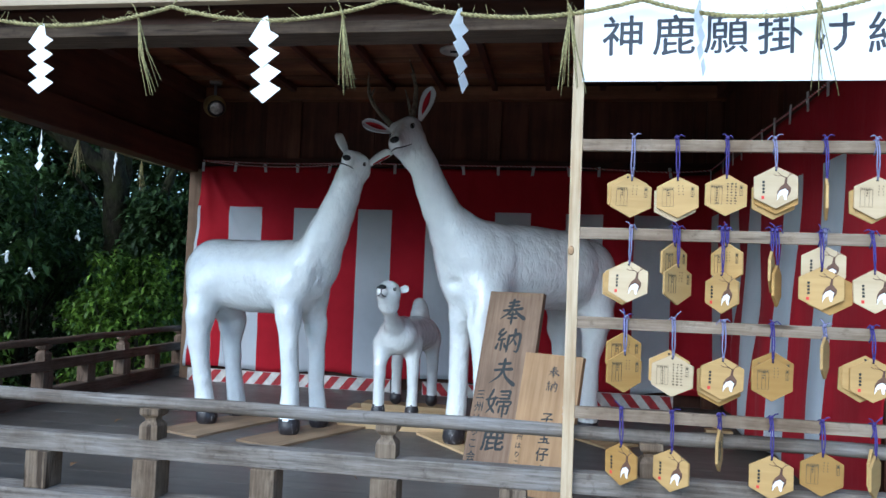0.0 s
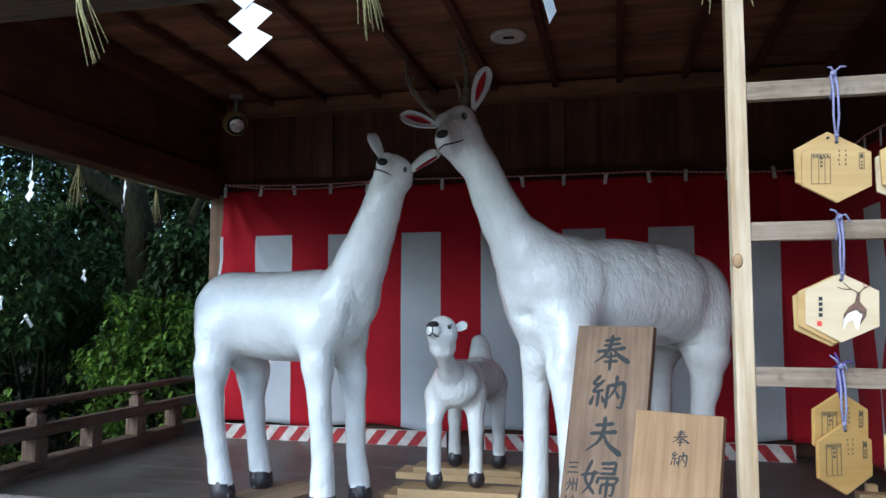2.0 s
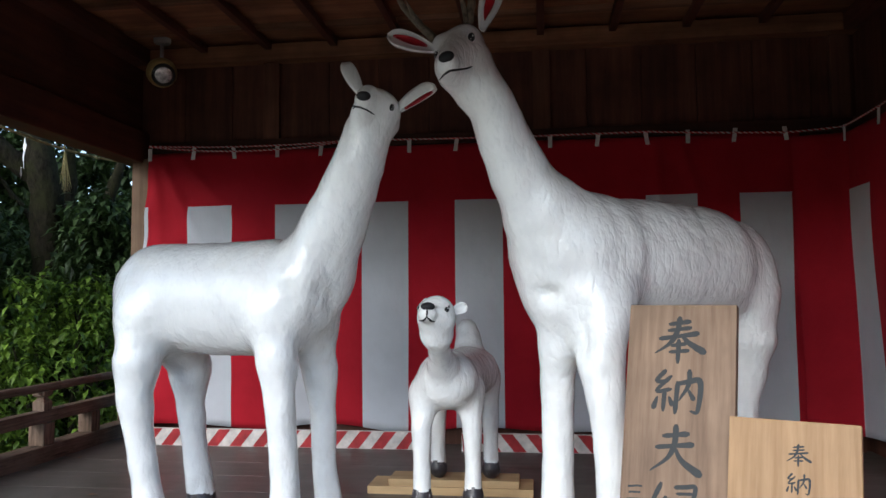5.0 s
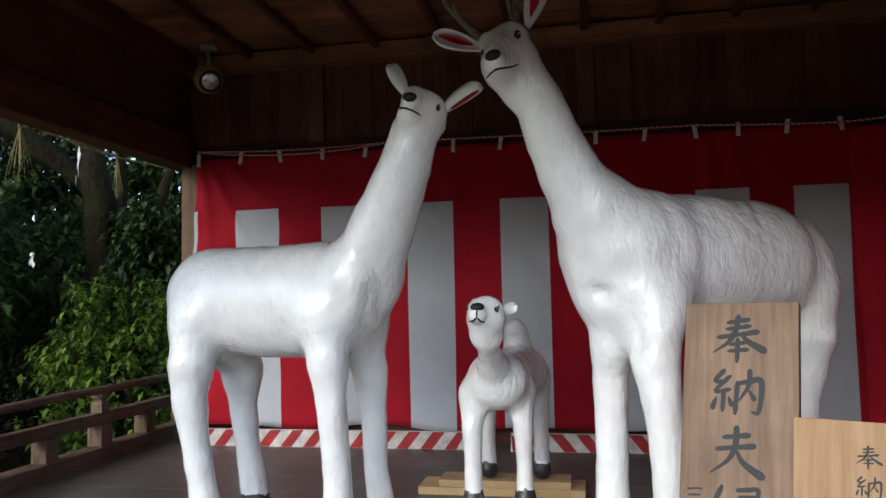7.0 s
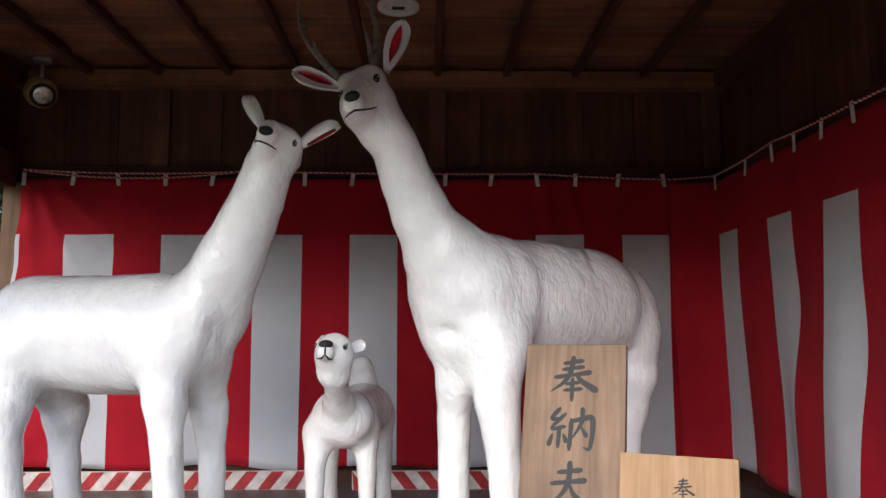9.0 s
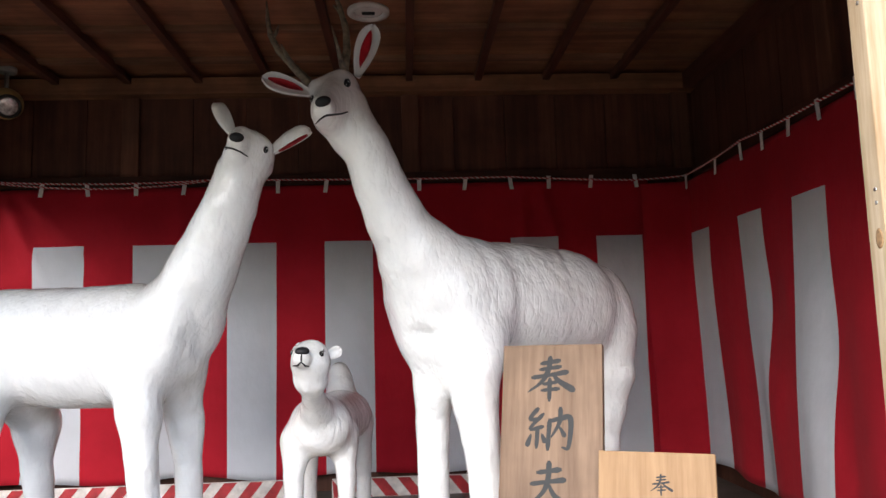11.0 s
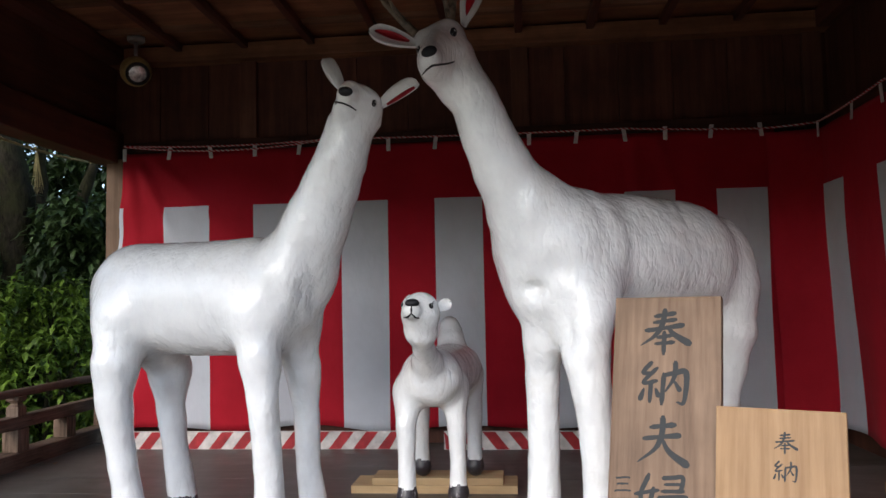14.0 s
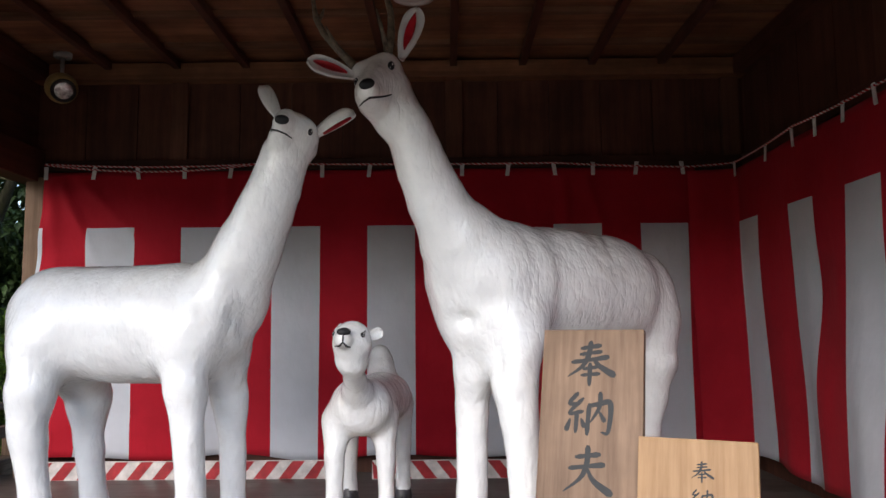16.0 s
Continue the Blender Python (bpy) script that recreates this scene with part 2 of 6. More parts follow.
M_PURPLE = plain("purple_cord", (0.050, 0.034, 0.17), 0.75, 0, 0.3, 200, 0.2)
M_LILAC = plain("faded_lilac_cord", (0.20, 0.19, 0.31), 0.75, 0, 0.25, 200, 0.2)
M_HAZRED = plain("red_tape", (0.38, 0.025, 0.03), 0.45, 0, 0.35, 16, 0.05)
M_HAZWHITE = plain("white_tape", (0.64, 0.60, 0.56), 0.45, 0, 0.28, 16, 0.05)
M_METAL = plain("steel_hardware", (0.5, 0.5, 0.5), 0.35, 1.0, 0.1)
M_BEIGE = plain("beige_enamel", (0.38, 0.26, 0.10), 0.45, 0, 0.2)
M_OFFWHITE = plain("off_white_plastic", (0.62, 0.60, 0.56), 0.5, 0, 0.08)
M_LENS = plain("lamp_reflector", (0.62, 0.59, 0.56), 0.18, 0.6, 0.6, 45, 0.8)
M_KNOT = plain("knot_wood", (0.33, 0.20, 0.10), 0.6, 0, 0.4, 120, 0.2)
M_MOUNT = plain("grey_plastic", (0.30, 0.28, 0.25), 0.6, 0, 0.15)
M_DARK = plain("dark_socket", (0.02, 0.018, 0.016), 0.6)
M_BARK = bark()
M_ROOF = plain("roof_board", (0.10, 0.07, 0.05), 0.8, 0, 0.3, 8, 0.2)
M_SKY_BLOCK = plain("dark_sky_block", (0.035, 0.045, 0.022), 0.9, 0, 0.5, 2.5, 0.4)
M_SLAT = weathered("pale_fence_wood", (0.16, 0.14, 0.115), (0.36, 0.33, 0.28), 2)
M_FENCE = plain("grey_render_wall", (0.17, 0.165, 0.15), 0.85, 0, 0.2, 5, 0.2)


def floor_wood():
    m, nt, b = material("worn_stage_floor", 0.42, 0, 0.4)
    v = coords(nt, (0.1, 1, 1))
    g = noise_tex(nt, v, 24, 7)
    c = ramp(nt, g, [(0.3, (0.056, 0.046, 0.039)), (0.7, (0.108, 0.090, 0.077))])
    big = noise_tex(nt, coords(nt), 2.2, 6, 0.7)
    c = mix(nt, ramp(nt, big, [(0.4, (0, 0, 0)), (0.65, (0.55,) * 3)]), c, (0.15, 0.135, 0.12))
    nt.links.new(c, b.inputs["Base Color"])
    nt.links.new(ramp(nt, big, [(0.3, (0.3,) * 3), (0.7, (0.62,) * 3)]), b.inputs["Roughness"])
    bump(nt, b, g, 0.15, 0.003)
    return m


def leaf_mat(name, dark, light, trans=0.25):
    m, nt, b = material(name, 0.5, 0, 0.28)
    gi = nt.nodes.new("ShaderNodeNewGeometry")
    c = ramp(nt, gi.outputs["Random Per Island"], [(0.0, dark), (0.75, light), (1.0, tuple(min(1, k * 1.5) for k in light))])
    nt.links.new(c, b.inputs["Base Color"])
    tr = nt.nodes.new("ShaderNodeBsdfTranslucent")
    nt.links.new(c, tr.inputs["Color"])
    mx = nt.nodes.new("ShaderNodeMixShader")
    mx.inputs[0].default_value = trans
    nt.links.new(b.outputs[0], mx.inputs[1])
    nt.links.new(tr.outputs[0], mx.inputs[2])
    nt.links.new(mx.outputs[0], nt.nodes["Material Output"].inputs["Surface"])
    return m


def soil():
    m, nt, b = material("leaf_litter_soil", 0.95, 0, 0.1)
    n = noise_tex(nt, coords(nt), 14.0, 8, 0.7)
    n2 = noise_tex(nt, coords(nt), 0.6, 4, 0.6)
    c = ramp(nt, n, [(0.3, (0.045, 0.033, 0.024)), (0.55, (0.12, 0.085, 0.055)), (0.75, (0.2, 0.15, 0.1))])
    c = mix(nt, ramp(nt, n2, [(0.45, (0, 0, 0)), (0.6, (0.5,) * 3)]), c, (0.16, 0.15, 0.13))
    # unseen ground before the stage, coloured pale and warm to bounce light inside
    tc = nt.nodes.new("ShaderNodeTexCoord")
    sep = nt.nodes.new("ShaderNodeSeparateXYZ")
    nt.links.new(tc.outputs["Object"], sep.inputs[0])
    mr = nt.nodes.new("ShaderNodeMapRange")
    mr.inputs["From Min"].default_value, mr.inputs["From Max"].default_value = 2.6, 2.2
    nt.links.new(sep.outputs[1], mr.inputs["Value"])
    bounce_tone = ramp(nt, noise_tex(nt, coords(nt), 40.0, 6, 0.7), [(0.3, (0.35, 0.295, 0.215)), (0.7, (0.52, 0.45, 0.345))])
    c = mix(nt, mr.outputs[0], c, bounce_tone)
    nt.links.new(c, b.inputs["Base Color"])
    bump(nt, b, n, 0.6, 0.03)
    return m


M_FLOOR = floor_wood()
M_SOIL = soil()
M_LEAFDARK = leaf_mat("evergreen_leaf", (0.010, 0.022, 0.007), (0.042, 0.072, 0.022))
M_LEAFMID = leaf_mat("glossy_leaf", (0.015, 0.033, 0.010), (0.066, 0.112, 0.032))
M_LEAFFRESH = leaf_mat("fresh_leaf", (0.020, 0.048, 0.008), (0.125, 0.205, 0.026), 0.35)
M_LITTER = leaf_mat("dry_leaf", (0.10, 0.055, 0.03), (0.30, 0.17, 0.08))

# ---- mesh helpers ----


def mesh_of(name, bm, *mats, smooth=False):
    me = bpy.data.meshes.new(name)
    bm.to_mesh(me)
    bm.free()
    for m in mats:
        me.materials.append(m)
    if smooth:
        for p in me.polygons:
            p.use_smooth = True
    return me


def part(name, bm, mat, parent, label="", smooth=False, kind=""):
    mats = mat if isinstance(mat, tuple) else (mat,)
    ob = new(name, mesh_of(name, bm, *mats, smooth=smooth))
    ob.parent = parent
    if label or kind:
        tagged(ob, label, kind=kind)
    return ob


def thing(name, bm, mat, label, category, group="", kind="", smooth=False, m=None):
    mats = mat if isinstance(mat, tuple) else (mat,)
    ob = new(name, mesh_of(name, bm, *mats, smooth=smooth) if bm else None)
    if m:
        ob.matrix_world = m
    return tagged(ob, label, category, group, kind)


def box(bm, x0, x1, y0, y1, z0, z1, bevel=0.0, mat=0):
    tmp = bmesh.new()
    bmesh.ops.create_cube(tmp, size=1.0)
    for v in tmp.verts:
        v.co = Vector(((x0 + x1) / 2 + v.co.x * (x1 - x0), (y0 + y1) / 2 + v.co.y * (y1 - y0), (z0 + z1) / 2 + v.co.z * (z1 - z0)))
    if bevel:
        bmesh.ops.bevel(tmp, geom=tmp.edges[:], offset=bevel, segments=2, affect='EDGES', profile=0.6)
    merge(bm, tmp, mat)
    return bm


def merge(bm, tmp, mat=0, m=None):
    if m is not None:
        tmp.transform(m)
    vs = [bm.verts.new(v.co) for v in tmp.verts]
    tmp.verts.index_update()
    for f in tmp.faces:
        nf = bm.faces.new([vs[v.index] for v in f.verts])
        nf.material_index = mat if mat is not None else f.material_index
        nf.smooth = f.smooth
    tmp.free()


def slab(x0, x1, y0, y1, z0, z1, bevel=0.0):
    return box(bmesh.new(), x0, x1, y0, y1, z0, z1, bevel)


def tube(bm, pts, radii, sides=8, mat=0, cap=True, smooth=True):
    """A round bar through the points, with a radius at each."""
    pts = [Vector(p) for p in pts]
    if not hasattr(radii, "__len__"):
        radii = [radii] * len(pts)
    rings, ref = [], None
    for i, p in enumerate(pts):
        d = (pts[min(i + 1, len(pts) - 1)] - pts[max(i - 1, 0)]).normalized()
        if ref is None:
            ref = d.orthogonal().normalized()
        ref = (ref - d * ref.dot(d)).normalized()
        o = d.cross(ref)
        rings.append([bm.verts.new(p + radii[i] * (math.cos(a) * ref + math.sin(a) * o)) for a in [k * math.tau / sides for k in range(sides)]])
    for a, b in zip(rings, rings[1:]):
        for k in range(sides):
            f = bm.faces.new((a[k], a[(k + 1) % sides], b[(k + 1) % sides], b[k]))
            f.material_index, f.smooth = mat, smooth
    if cap:
        for r in (rings[0][::-1], rings[-1]):
            f = bm.faces.new(r)
            f.material_index = mat
    return bm


def lathe(bm, profile, sides=24, m=None, mat=0):
    tmp = bmesh.new()
    rings = []
    for r, z in profile:
        rings.append([tmp.verts.new((r * math.cos(k * math.tau / sides), r * math.sin(k * math.tau / sides), z)) for k in range(sides)])
    for a, b in zip(rings, rings[1:]):
        for k in range(sides):
            tmp.faces.new((a[k], a[(k + 1) % sides], b[(k + 1) % sides], b[k])).smooth = True
    tmp.faces.new(rings[0][::-1])
    tmp.faces.new(rings[-1])
    merge(bm, tmp, mat, m)
    return bm


def blob(bm, centre, radii, turn=None, mat=0, sub=2):
    tmp = bmesh.new()
    bmesh.ops.create_icosphere(tmp, subdivisions=sub, radius=1.0)
    for f in tmp.faces:
        f.smooth = True
    m = Matrix.Translation(centre) @ (turn or Matrix()) @ Matrix.Diagonal((*radii, 1))
    merge(bm, tmp, mat, m)
    return bm


def flat(bm, pts, mat=0):
    f = bm.faces.new([bm.verts.new(p) for p in pts])
    f.material_index = mat
    return f


def prism(bm, outline, y0, y1, mat=0):
    """A flat plate from an outline in x and z, from y0 to y1."""
    a = [bm.verts.new((x, y0, z)) for x, z in outline]
    b = [bm.verts.new((x, y1, z)) for x, z in outline]
    fs = [bm.faces.new(a), bm.faces.new(b[::-1])]
    n = len(a)
    for k in range(n):
        fs.append(bm.faces.new((a[(k + 1) % n], a[k], b[k], b[(k + 1) % n])))
    for f in fs:
        f.material_index = mat
    return bm


def letters(text, size, thick=0.0006, bold=0.0, brush=0.0):
    """A mesh of the characters, centred, standing in x and z and facing -y; brush bends the strokes as a hand would."""
    cu = bpy.data.curves.new("letters", 'FONT')
    cu.body, cu.size, cu.align_x, cu.align_y = text, size, 'CENTER', 'CENTER'
    cu.extrude, cu.resolution_u = thick, 3
    ob = bpy.data.objects.new("letters", cu)
    scene.collection.objects.link(ob)
    bpy.context.view_layer.update()
    me = bpy.data.meshes.new_from_object(ob.evaluated_get(bpy.context.evaluated_depsgraph_get()))
    bpy.data.objects.remove(ob)
    me.transform(pose(0, 0, 0, 90, 0, 0))
    xs = [v.co.x for v in me.vertices] or [0]
    zs = [v.co.z for v in me.vertices] or [0]
    me.transform(Matrix.Translation((-(min(xs) + max(xs)) / 2, 0, -(min(zs) + max(zs)) / 2)))
    bm = bmesh.new()
    bm.from_mesh(me)
    if brush:
        for _ in range(2):
            bmesh.ops.subdivide_edges(bm, edges=[e for e in bm.edges if e.calc_length() > size * 0.11], cuts=1)
        bmesh.ops.triangulate(bm, faces=[f for f in bm.faces if len(f.verts) > 4])
        off = Vector((ord(text[0]) % 17, 0.0, ord(text[0]) % 11))
        for v in bm.verts:
            p = v.co / size
            w = Vector((p.x, 0.0, p.z))
            dx = 0.035 * noise.noise(w * 3.0 + off) + 0.022 * noise.noise(w * 11.0 + off)
            dz = 0.11 * p.x - 0.10 * p.x * p.x + 0.035 * noise.noise(w * 3.0 - off) + 0.024 * noise.noise(w * 10.0 - off)
            v.co.x += size * brush * dx
            v.co.z += size * brush * dz
    if bold:
        whole = bm.copy()
        for k, (u, w) in enumerate(((1, 0.4), (-1, -0.4), (0.2, 0.9), (-0.2, -0.9))):
            merge(bm, whole.copy(), None, Matrix.Translation((u * bold, 0.00004 * (k + 1), w * bold)))
        whole.free()
    bm.to_mesh(me)
    bm.free()
    return me


def character(ch, size, place, parent, mat, bold=0.0, brush=0.0):
    me = letters(ch, size, 0.0002, bold, brush)
    me.materials.clear()
    me.materials.append(mat)
    ob = new("character", me)
    ob.parent = parent
    ob.matrix_local = Matrix.Translation(place)
    return ob


# ---- ground and hall ----
GROUND = -0.55
bm = bmesh.new()
tmp = bmesh.new()
bmesh.ops.create_grid(tmp, x_segments=60, y_segments=60, size=60)
for v in tmp.verts:
    v.co.z = GROUND + 0.05 * noise.noise(v.co * 0.5)
merge(bm, tmp)
thing("ground", bm, M_SOIL, "brown soil beside the stage, unseen ground before it made pale to bounce light", "ground", kind="structure")

# unseen slab behind the camera, added to cut low sky light off the stage
thing("backdrop", slab(-26, 26, -10.6, -10.0, GROUND - 0.1, 2.9), M_SKY_BLOCK, "dark unseen slab added to block the low front sky", "backdrop", kind="structure")

XL, XR, YF, YB = -2.84, 1.62, 2.445, 5.9
floor = thing("floor", slab(XL, XR, YF, YB, -0.16, -0.022), M_FLOOR, "worn grey-brown wooden stage floor", "floor", kind="structure")
thing("stage_base", slab(XL + 0.1, XR - 0.1, YF + 0.1, YB - 0.05, GROUND - 0.1, -0.16), M_STAIN, "dark timber base under the stage", "base", kind="structure")
# back wall: panel, studs, rails
wall_back = thing("wall_back", slab(-2.66, XR, 5.88, 5.96, -0.02, 2.46), M_STAIN_Z, "dark stained timber back wall", "wall", kind="structure")
for k in range(14):
    x = -2.62 + k * 0.305
    part("panel_board", slab(x, x + 0.301, 5.866, 5.882, 1.80, 2.28, 0.002), M_STAIN_Z, wall_back)
for x in (-1.755, -0.135, 1.49):
    part("stud", slab(x - 0.05, x + 0.05, 5.835, 5.88, 0.0, 2.28, 0.004), M_STUD, wall_back)
part("rail", slab(-2.52, 1.56, 5.822, 5.872, 1.735, 1.80, 0.004), M_STAIN, wall_back)
part("top_rail", slab(-2.6, 1.58, 5.77, 5.88, 2.268, 2.366, 0.005), M_CEIL, wall_back)
wall_right = thing("wall_right", slab(1.58, 1.66, YF + 0.2, YB, -0.02, 2.46), M_STAIN_Z, "dark stained timber side wall", "wall", kind="structure")
for k in range(9):
    y = 2.7 + k * 0.35
    part("panel_board", slab(1.566, 1.582, y, y + 0.345, 1.80, 2.28, 0.002), M_STAIN_Z, wall_right)
for y in (3.0, 4.4):
    part("stud", slab(1.54, 1.582, y - 0.05, y + 0.05, 0.0, 2.28, 0.004), M_STUD, wall_right)
part("rail", slab(1.535, 1.575, 2.7, 5.82, 1.735, 1.80, 0.004), M_STAIN_Y, wall_right)
part("top_rail", slab(1.49, 1.582, 2.7, 5.77, 2.268, 2.366, 0.005), M_STAIN_Y, wall_right)
wall_left = thing("wall_left", slab(-2.66, -2.60, 2.6, YB, 1.86, 2.46), M_STAIN_Y, "dark timber panel above the open side", "wall", kind="structure")
part("beam", slab(-2.69, -2.55, 2.5, 5.98, 1.675, 1.87, 0.008), M_STAIN_Y, wall_left, "dark brown side beam")
part("top_rail", slab(-2.6, -2.5, 2.7, 5.77, 2.268, 2.366, 0.005), M_STAIN_Y, wall_left)
wall_front = thing("wall_front", slab(-2.66, 1.66, 2.66, 2.72, 1.80, 2.46), M_STAIN, "timber lintel over the open front", "wall", kind="structure")
part("beam", slab(-2.75, 1.75, 2.58, 2.72, 1.695, 1.738, 0.006), M_LINTEL, wall_front, "weathered beam over the stage front")
part("beam", slab(-2.75, 1.75, 2.60, 2.70, 1.738, 1.80, 0.004), M_STAIN, wall_front)
part("fascia", slab(-3.0, 2.0, 2.48, 2.52, 1.778, 2.05, 0.004), M_FASCIA, wall_front, "pale fascia board")
for nm, x, y in (("post_back_left", -2.57, 5.85), ("post_front_left", -2.62, 2.62), ("post_front_right", 1.66, 2.62)):
    thing(nm, slab(x - 0.052, x + 0.052, y - 0.052, y + 0.052, -0.02, 1.70, 0.006), M_POST, "plain brown square timber post", "post", kind="structure")

# ceiling with battens in one mesh
bm = slab(-2.66, 1.64, 2.66, 5.94, 2.390, 2.46)
for k in range(10):
    x = -2.153 + k * 0.4035
    if x < 1.45:
        box(bm, x - 0.020, x + 0.020, 2.72, 5.80, 2.328, 2.372, 0.003, 1)
for k in range(8):
    y = 5.535 - k * 0.417
    if y > 2.75:
        box(bm, -2.6, 1.58, y - 0.020, y + 0.020, 2.362, 2.392, 0.003, 2)
ceiling = thing("ceiling", bm, (M_CEIL, M_STAIN_Y, M_BATTEN), "brown timber ceiling with a grid of battens", "ceiling", kind="structure")
# roof out of view, added so that its eaves hold back sky light
bm = bmesh.new()
for s in (-1, 1):
    prism(bm, [(-0.6 + s * 0.0, 3.54), (-0.6 + s * 2.9, 2.54), (-0.6 + s * 2.9, 2.46), (-0.6, 3.46)], 2.0, 6.5)
thing("roof", bm, M_ROOF, "unseen timber roof added over the stage to limit sky light", "roof", kind="structure")


# ---- railings ----
def vase(bm, w, z0, z1, x=0.0, y=0.0):
    """A square baluster that is waisted below a flared cap."""
    prof = [(0.50, 0.0), (0.50, 0.42), (0.42, 0.52), (0.30, 0.60), (0.30, 0.68), (0.48, 0.78), (0.52, 0.84), (0.52, 1.0)]
    rings = []
    for s, h in prof:
        r, z = s * w, z0 + h * (z1 - z0)
        rings.append([bm.verts.new((x + a * r, y + b * r, z)) for a, b in ((-1, -1), (1, -1), (1, 1), (-1, 1))])
    for a, b in zip(rings, rings[1:]):
        for k in range(4):
            bm.faces.new((a[k], a[(k + 1) % 4], b[(k + 1) % 4], b[k]))
    bm.faces.new(rings[0][::-1])
    bm.faces.new(rings[-1])
    return bm


def railing(name, along, a, b, fixed, tall, short, mats, label):
    """A low shrine railing from a to b along x (0) or y (1), with tall and short posts at the places given."""
    mx, mz = mats

    def bar(lo, hi, half, z0, z1, bev):
        return slab(lo, hi, fixed - half, fixed + half, z0, z1, bev) if along == 0 else slab(fixed - half, fixed + half, lo, hi, z0, z1, bev)
    rail = thing(name, None, M_GREY_X, label, "railing")
    top = 0.395 if along == 0 else 0.379
    z0, z1 = (0.209, 0.274) if along == 0 else (0.197, 0.262)
    n = 18
    pts = [((a + (b - a) * k / n), fixed) for k in range(n + 1)]
    pts = [(p[0], p[1], top + 0.0025 * math.sin(k * 1.7)) if along == 0 else (p[1], p[0], top + 0.0025 * math.sin(k * 1.7)) for k, p in enumerate(pts)]
    part("handrail", tube(bmesh.new(), pts, [0.0225 + 0.001 * math.sin(k * 2.3) for k in range(n + 1)], 14), mx, rail, "round weathered top rail")
    part("middle_rail", bar(a, b, 0.03, z0, z1, 0.006), mx, rail)
    part("bottom_rail", bar(a, b, 0.055, -0.02, 0.082, 0.008), mx, rail)
    for p in tall:
        x, y = (p, fixed) if along == 0 else (fixed, p)
        part("post_cap", vase(bmesh.new(), 0.066, z1, top - 0.017, x, y), mz, rail, "waisted post under the top rail")
        part("post", slab(x - 0.044, x + 0.044, y - 0.045, y + 0.045, 0.082, z0, 0.004), mz, rail)
    for p in short:
        x, y = (p, fixed) if along == 0 else (fixed, p)
        part("short_post", slab(x - 0.042, x + 0.042, y - 0.043, y + 0.043, 0.082, z0, 0.004), mz, rail)
    return rail


railing("front_railing", 0, -2.9, 1.72, 2.522, (-2.61, -1.78, -0.947, -0.122, 0.705, 1.53), (-2.195, -1.354, -0.530, 0.29, 1.12), (M_GREY_X, M_GREY_Z), "low weathered grey wooden railing along the stage front")
railing("side_railing", 1, 2.42, 6.2, -2.785, (3.54, 4.39, 5.25, 6.08), (3.1, 3.96, 4.83, 5.67), (M_BROWN_Y, M_BROWN_Z), "low weathered brown wooden railing along the open side")


# ---- curtains ----
WHITE_W = 0.272


def curtain(name, label, length, stripes, white_at, fold, top, place, turn, tabs, reach=0.03, flare=0.0):
    """Red cloth with white stripes below a red band. It lies in its own x and z; fold(x, z) is how far it bulges towards -y."""
    cuts = {0.0, length} | {e for st in stripes for e in st}
    xs = sorted(c for c in cuts if c >= 0)
    fine = []
    for a, b in zip(xs, xs[1:]):
        n = max(4, round((b - a) / 0.02))
        fine += [a + (b - a) * i / n for i in range(n)]
    fine.append(length)
    zs = [top - (top - white_at) * i / 10 for i in range(10)] + [white_at - (white_at - 0.10) * i / 30 for i in range(31)]
    bm = bmesh.new()
    grid = [[bm.verts.new((x - flare * max(0.0, 1 - x / 0.4) * max(0.0, 1.7 - z) / 1.6, -fold(x, z), z + (0.02 * math.sin(x * 7) * max(0, 1 - z / 0.4) if z < 0.4 else 0))) for x in fine] for z in zs]
    for r in range(len(zs) - 1):
        for c in range(len(fine) - 1):
            f = bm.faces.new((grid[r][c], grid[r + 1][c], grid[r + 1][c + 1], grid[r][c + 1]))
            f.smooth = True
            mid = (fine[c] + fine[c + 1]) / 2
            f.material_index = int(zs[r] <= white_at + 1e-6 and any(a < mid < b for a, b in stripes))
    ob = thing(name, bm, (M_RED, M_CLOTHWHITE), label, "curtain", "striped curtains", m=place @ pose(0, 0, 0, 0, 0, turn))
    md = ob.modifiers.new("thickness", 'SOLIDIFY')
    md.thickness = 0.0015
    for i, x in enumerate(tabs):
        y = -fold(x, top) - 0.012
        lean = 0.012 * math.sin(i * 2.1)
        tab = bmesh.new()
        prism(tab, [(x - 0.011, top - 0.045), (x + 0.011, top - 0.045), (x + 0.012 + lean, top + reach), (x - 0.012 + lean, top + reach)], y - 0.002, y + 0.002)
        part("hanging_loop", tab, M_TAB, ob, "white tape loop")
    return ob


def back_fold(x, z):
    ease = 0.0
    d = 1.74 - z
    for cx, lean, deep in ((0.06, 0.50, 0.034), (0.14, 1.05, 0.028), (0.03, 0.14, 0.030), (2.99, 0.08, 0.026), (3.10, 0.40, 0.022), (1.05, 0.05, 0.010), (2.20, -0.06, 0.010)):
        at = (x - cx - lean * d * (1.0 if cx < 1 else 0.8)) / 0.034
        ease += deep * math.exp(-at * at) * max(0.0, min(1.0, d * 8) * (1 - d / 0.75))
    pull = 0.010 * math.sin((x * 0.7 + d) * 21) * math.exp(-x / 0.35) * min(1, d * 3)
    return 0.012 + ease + pull + 0.012 * math.sin(x * 9.5 + 1.5 * z) * min(1, d * 1.2) + 0.016 * math.sin(x * 4.1 + 0.7) * d + 0.008 * noise.noise(Vector((x * 3, z * 2, 0.3)))


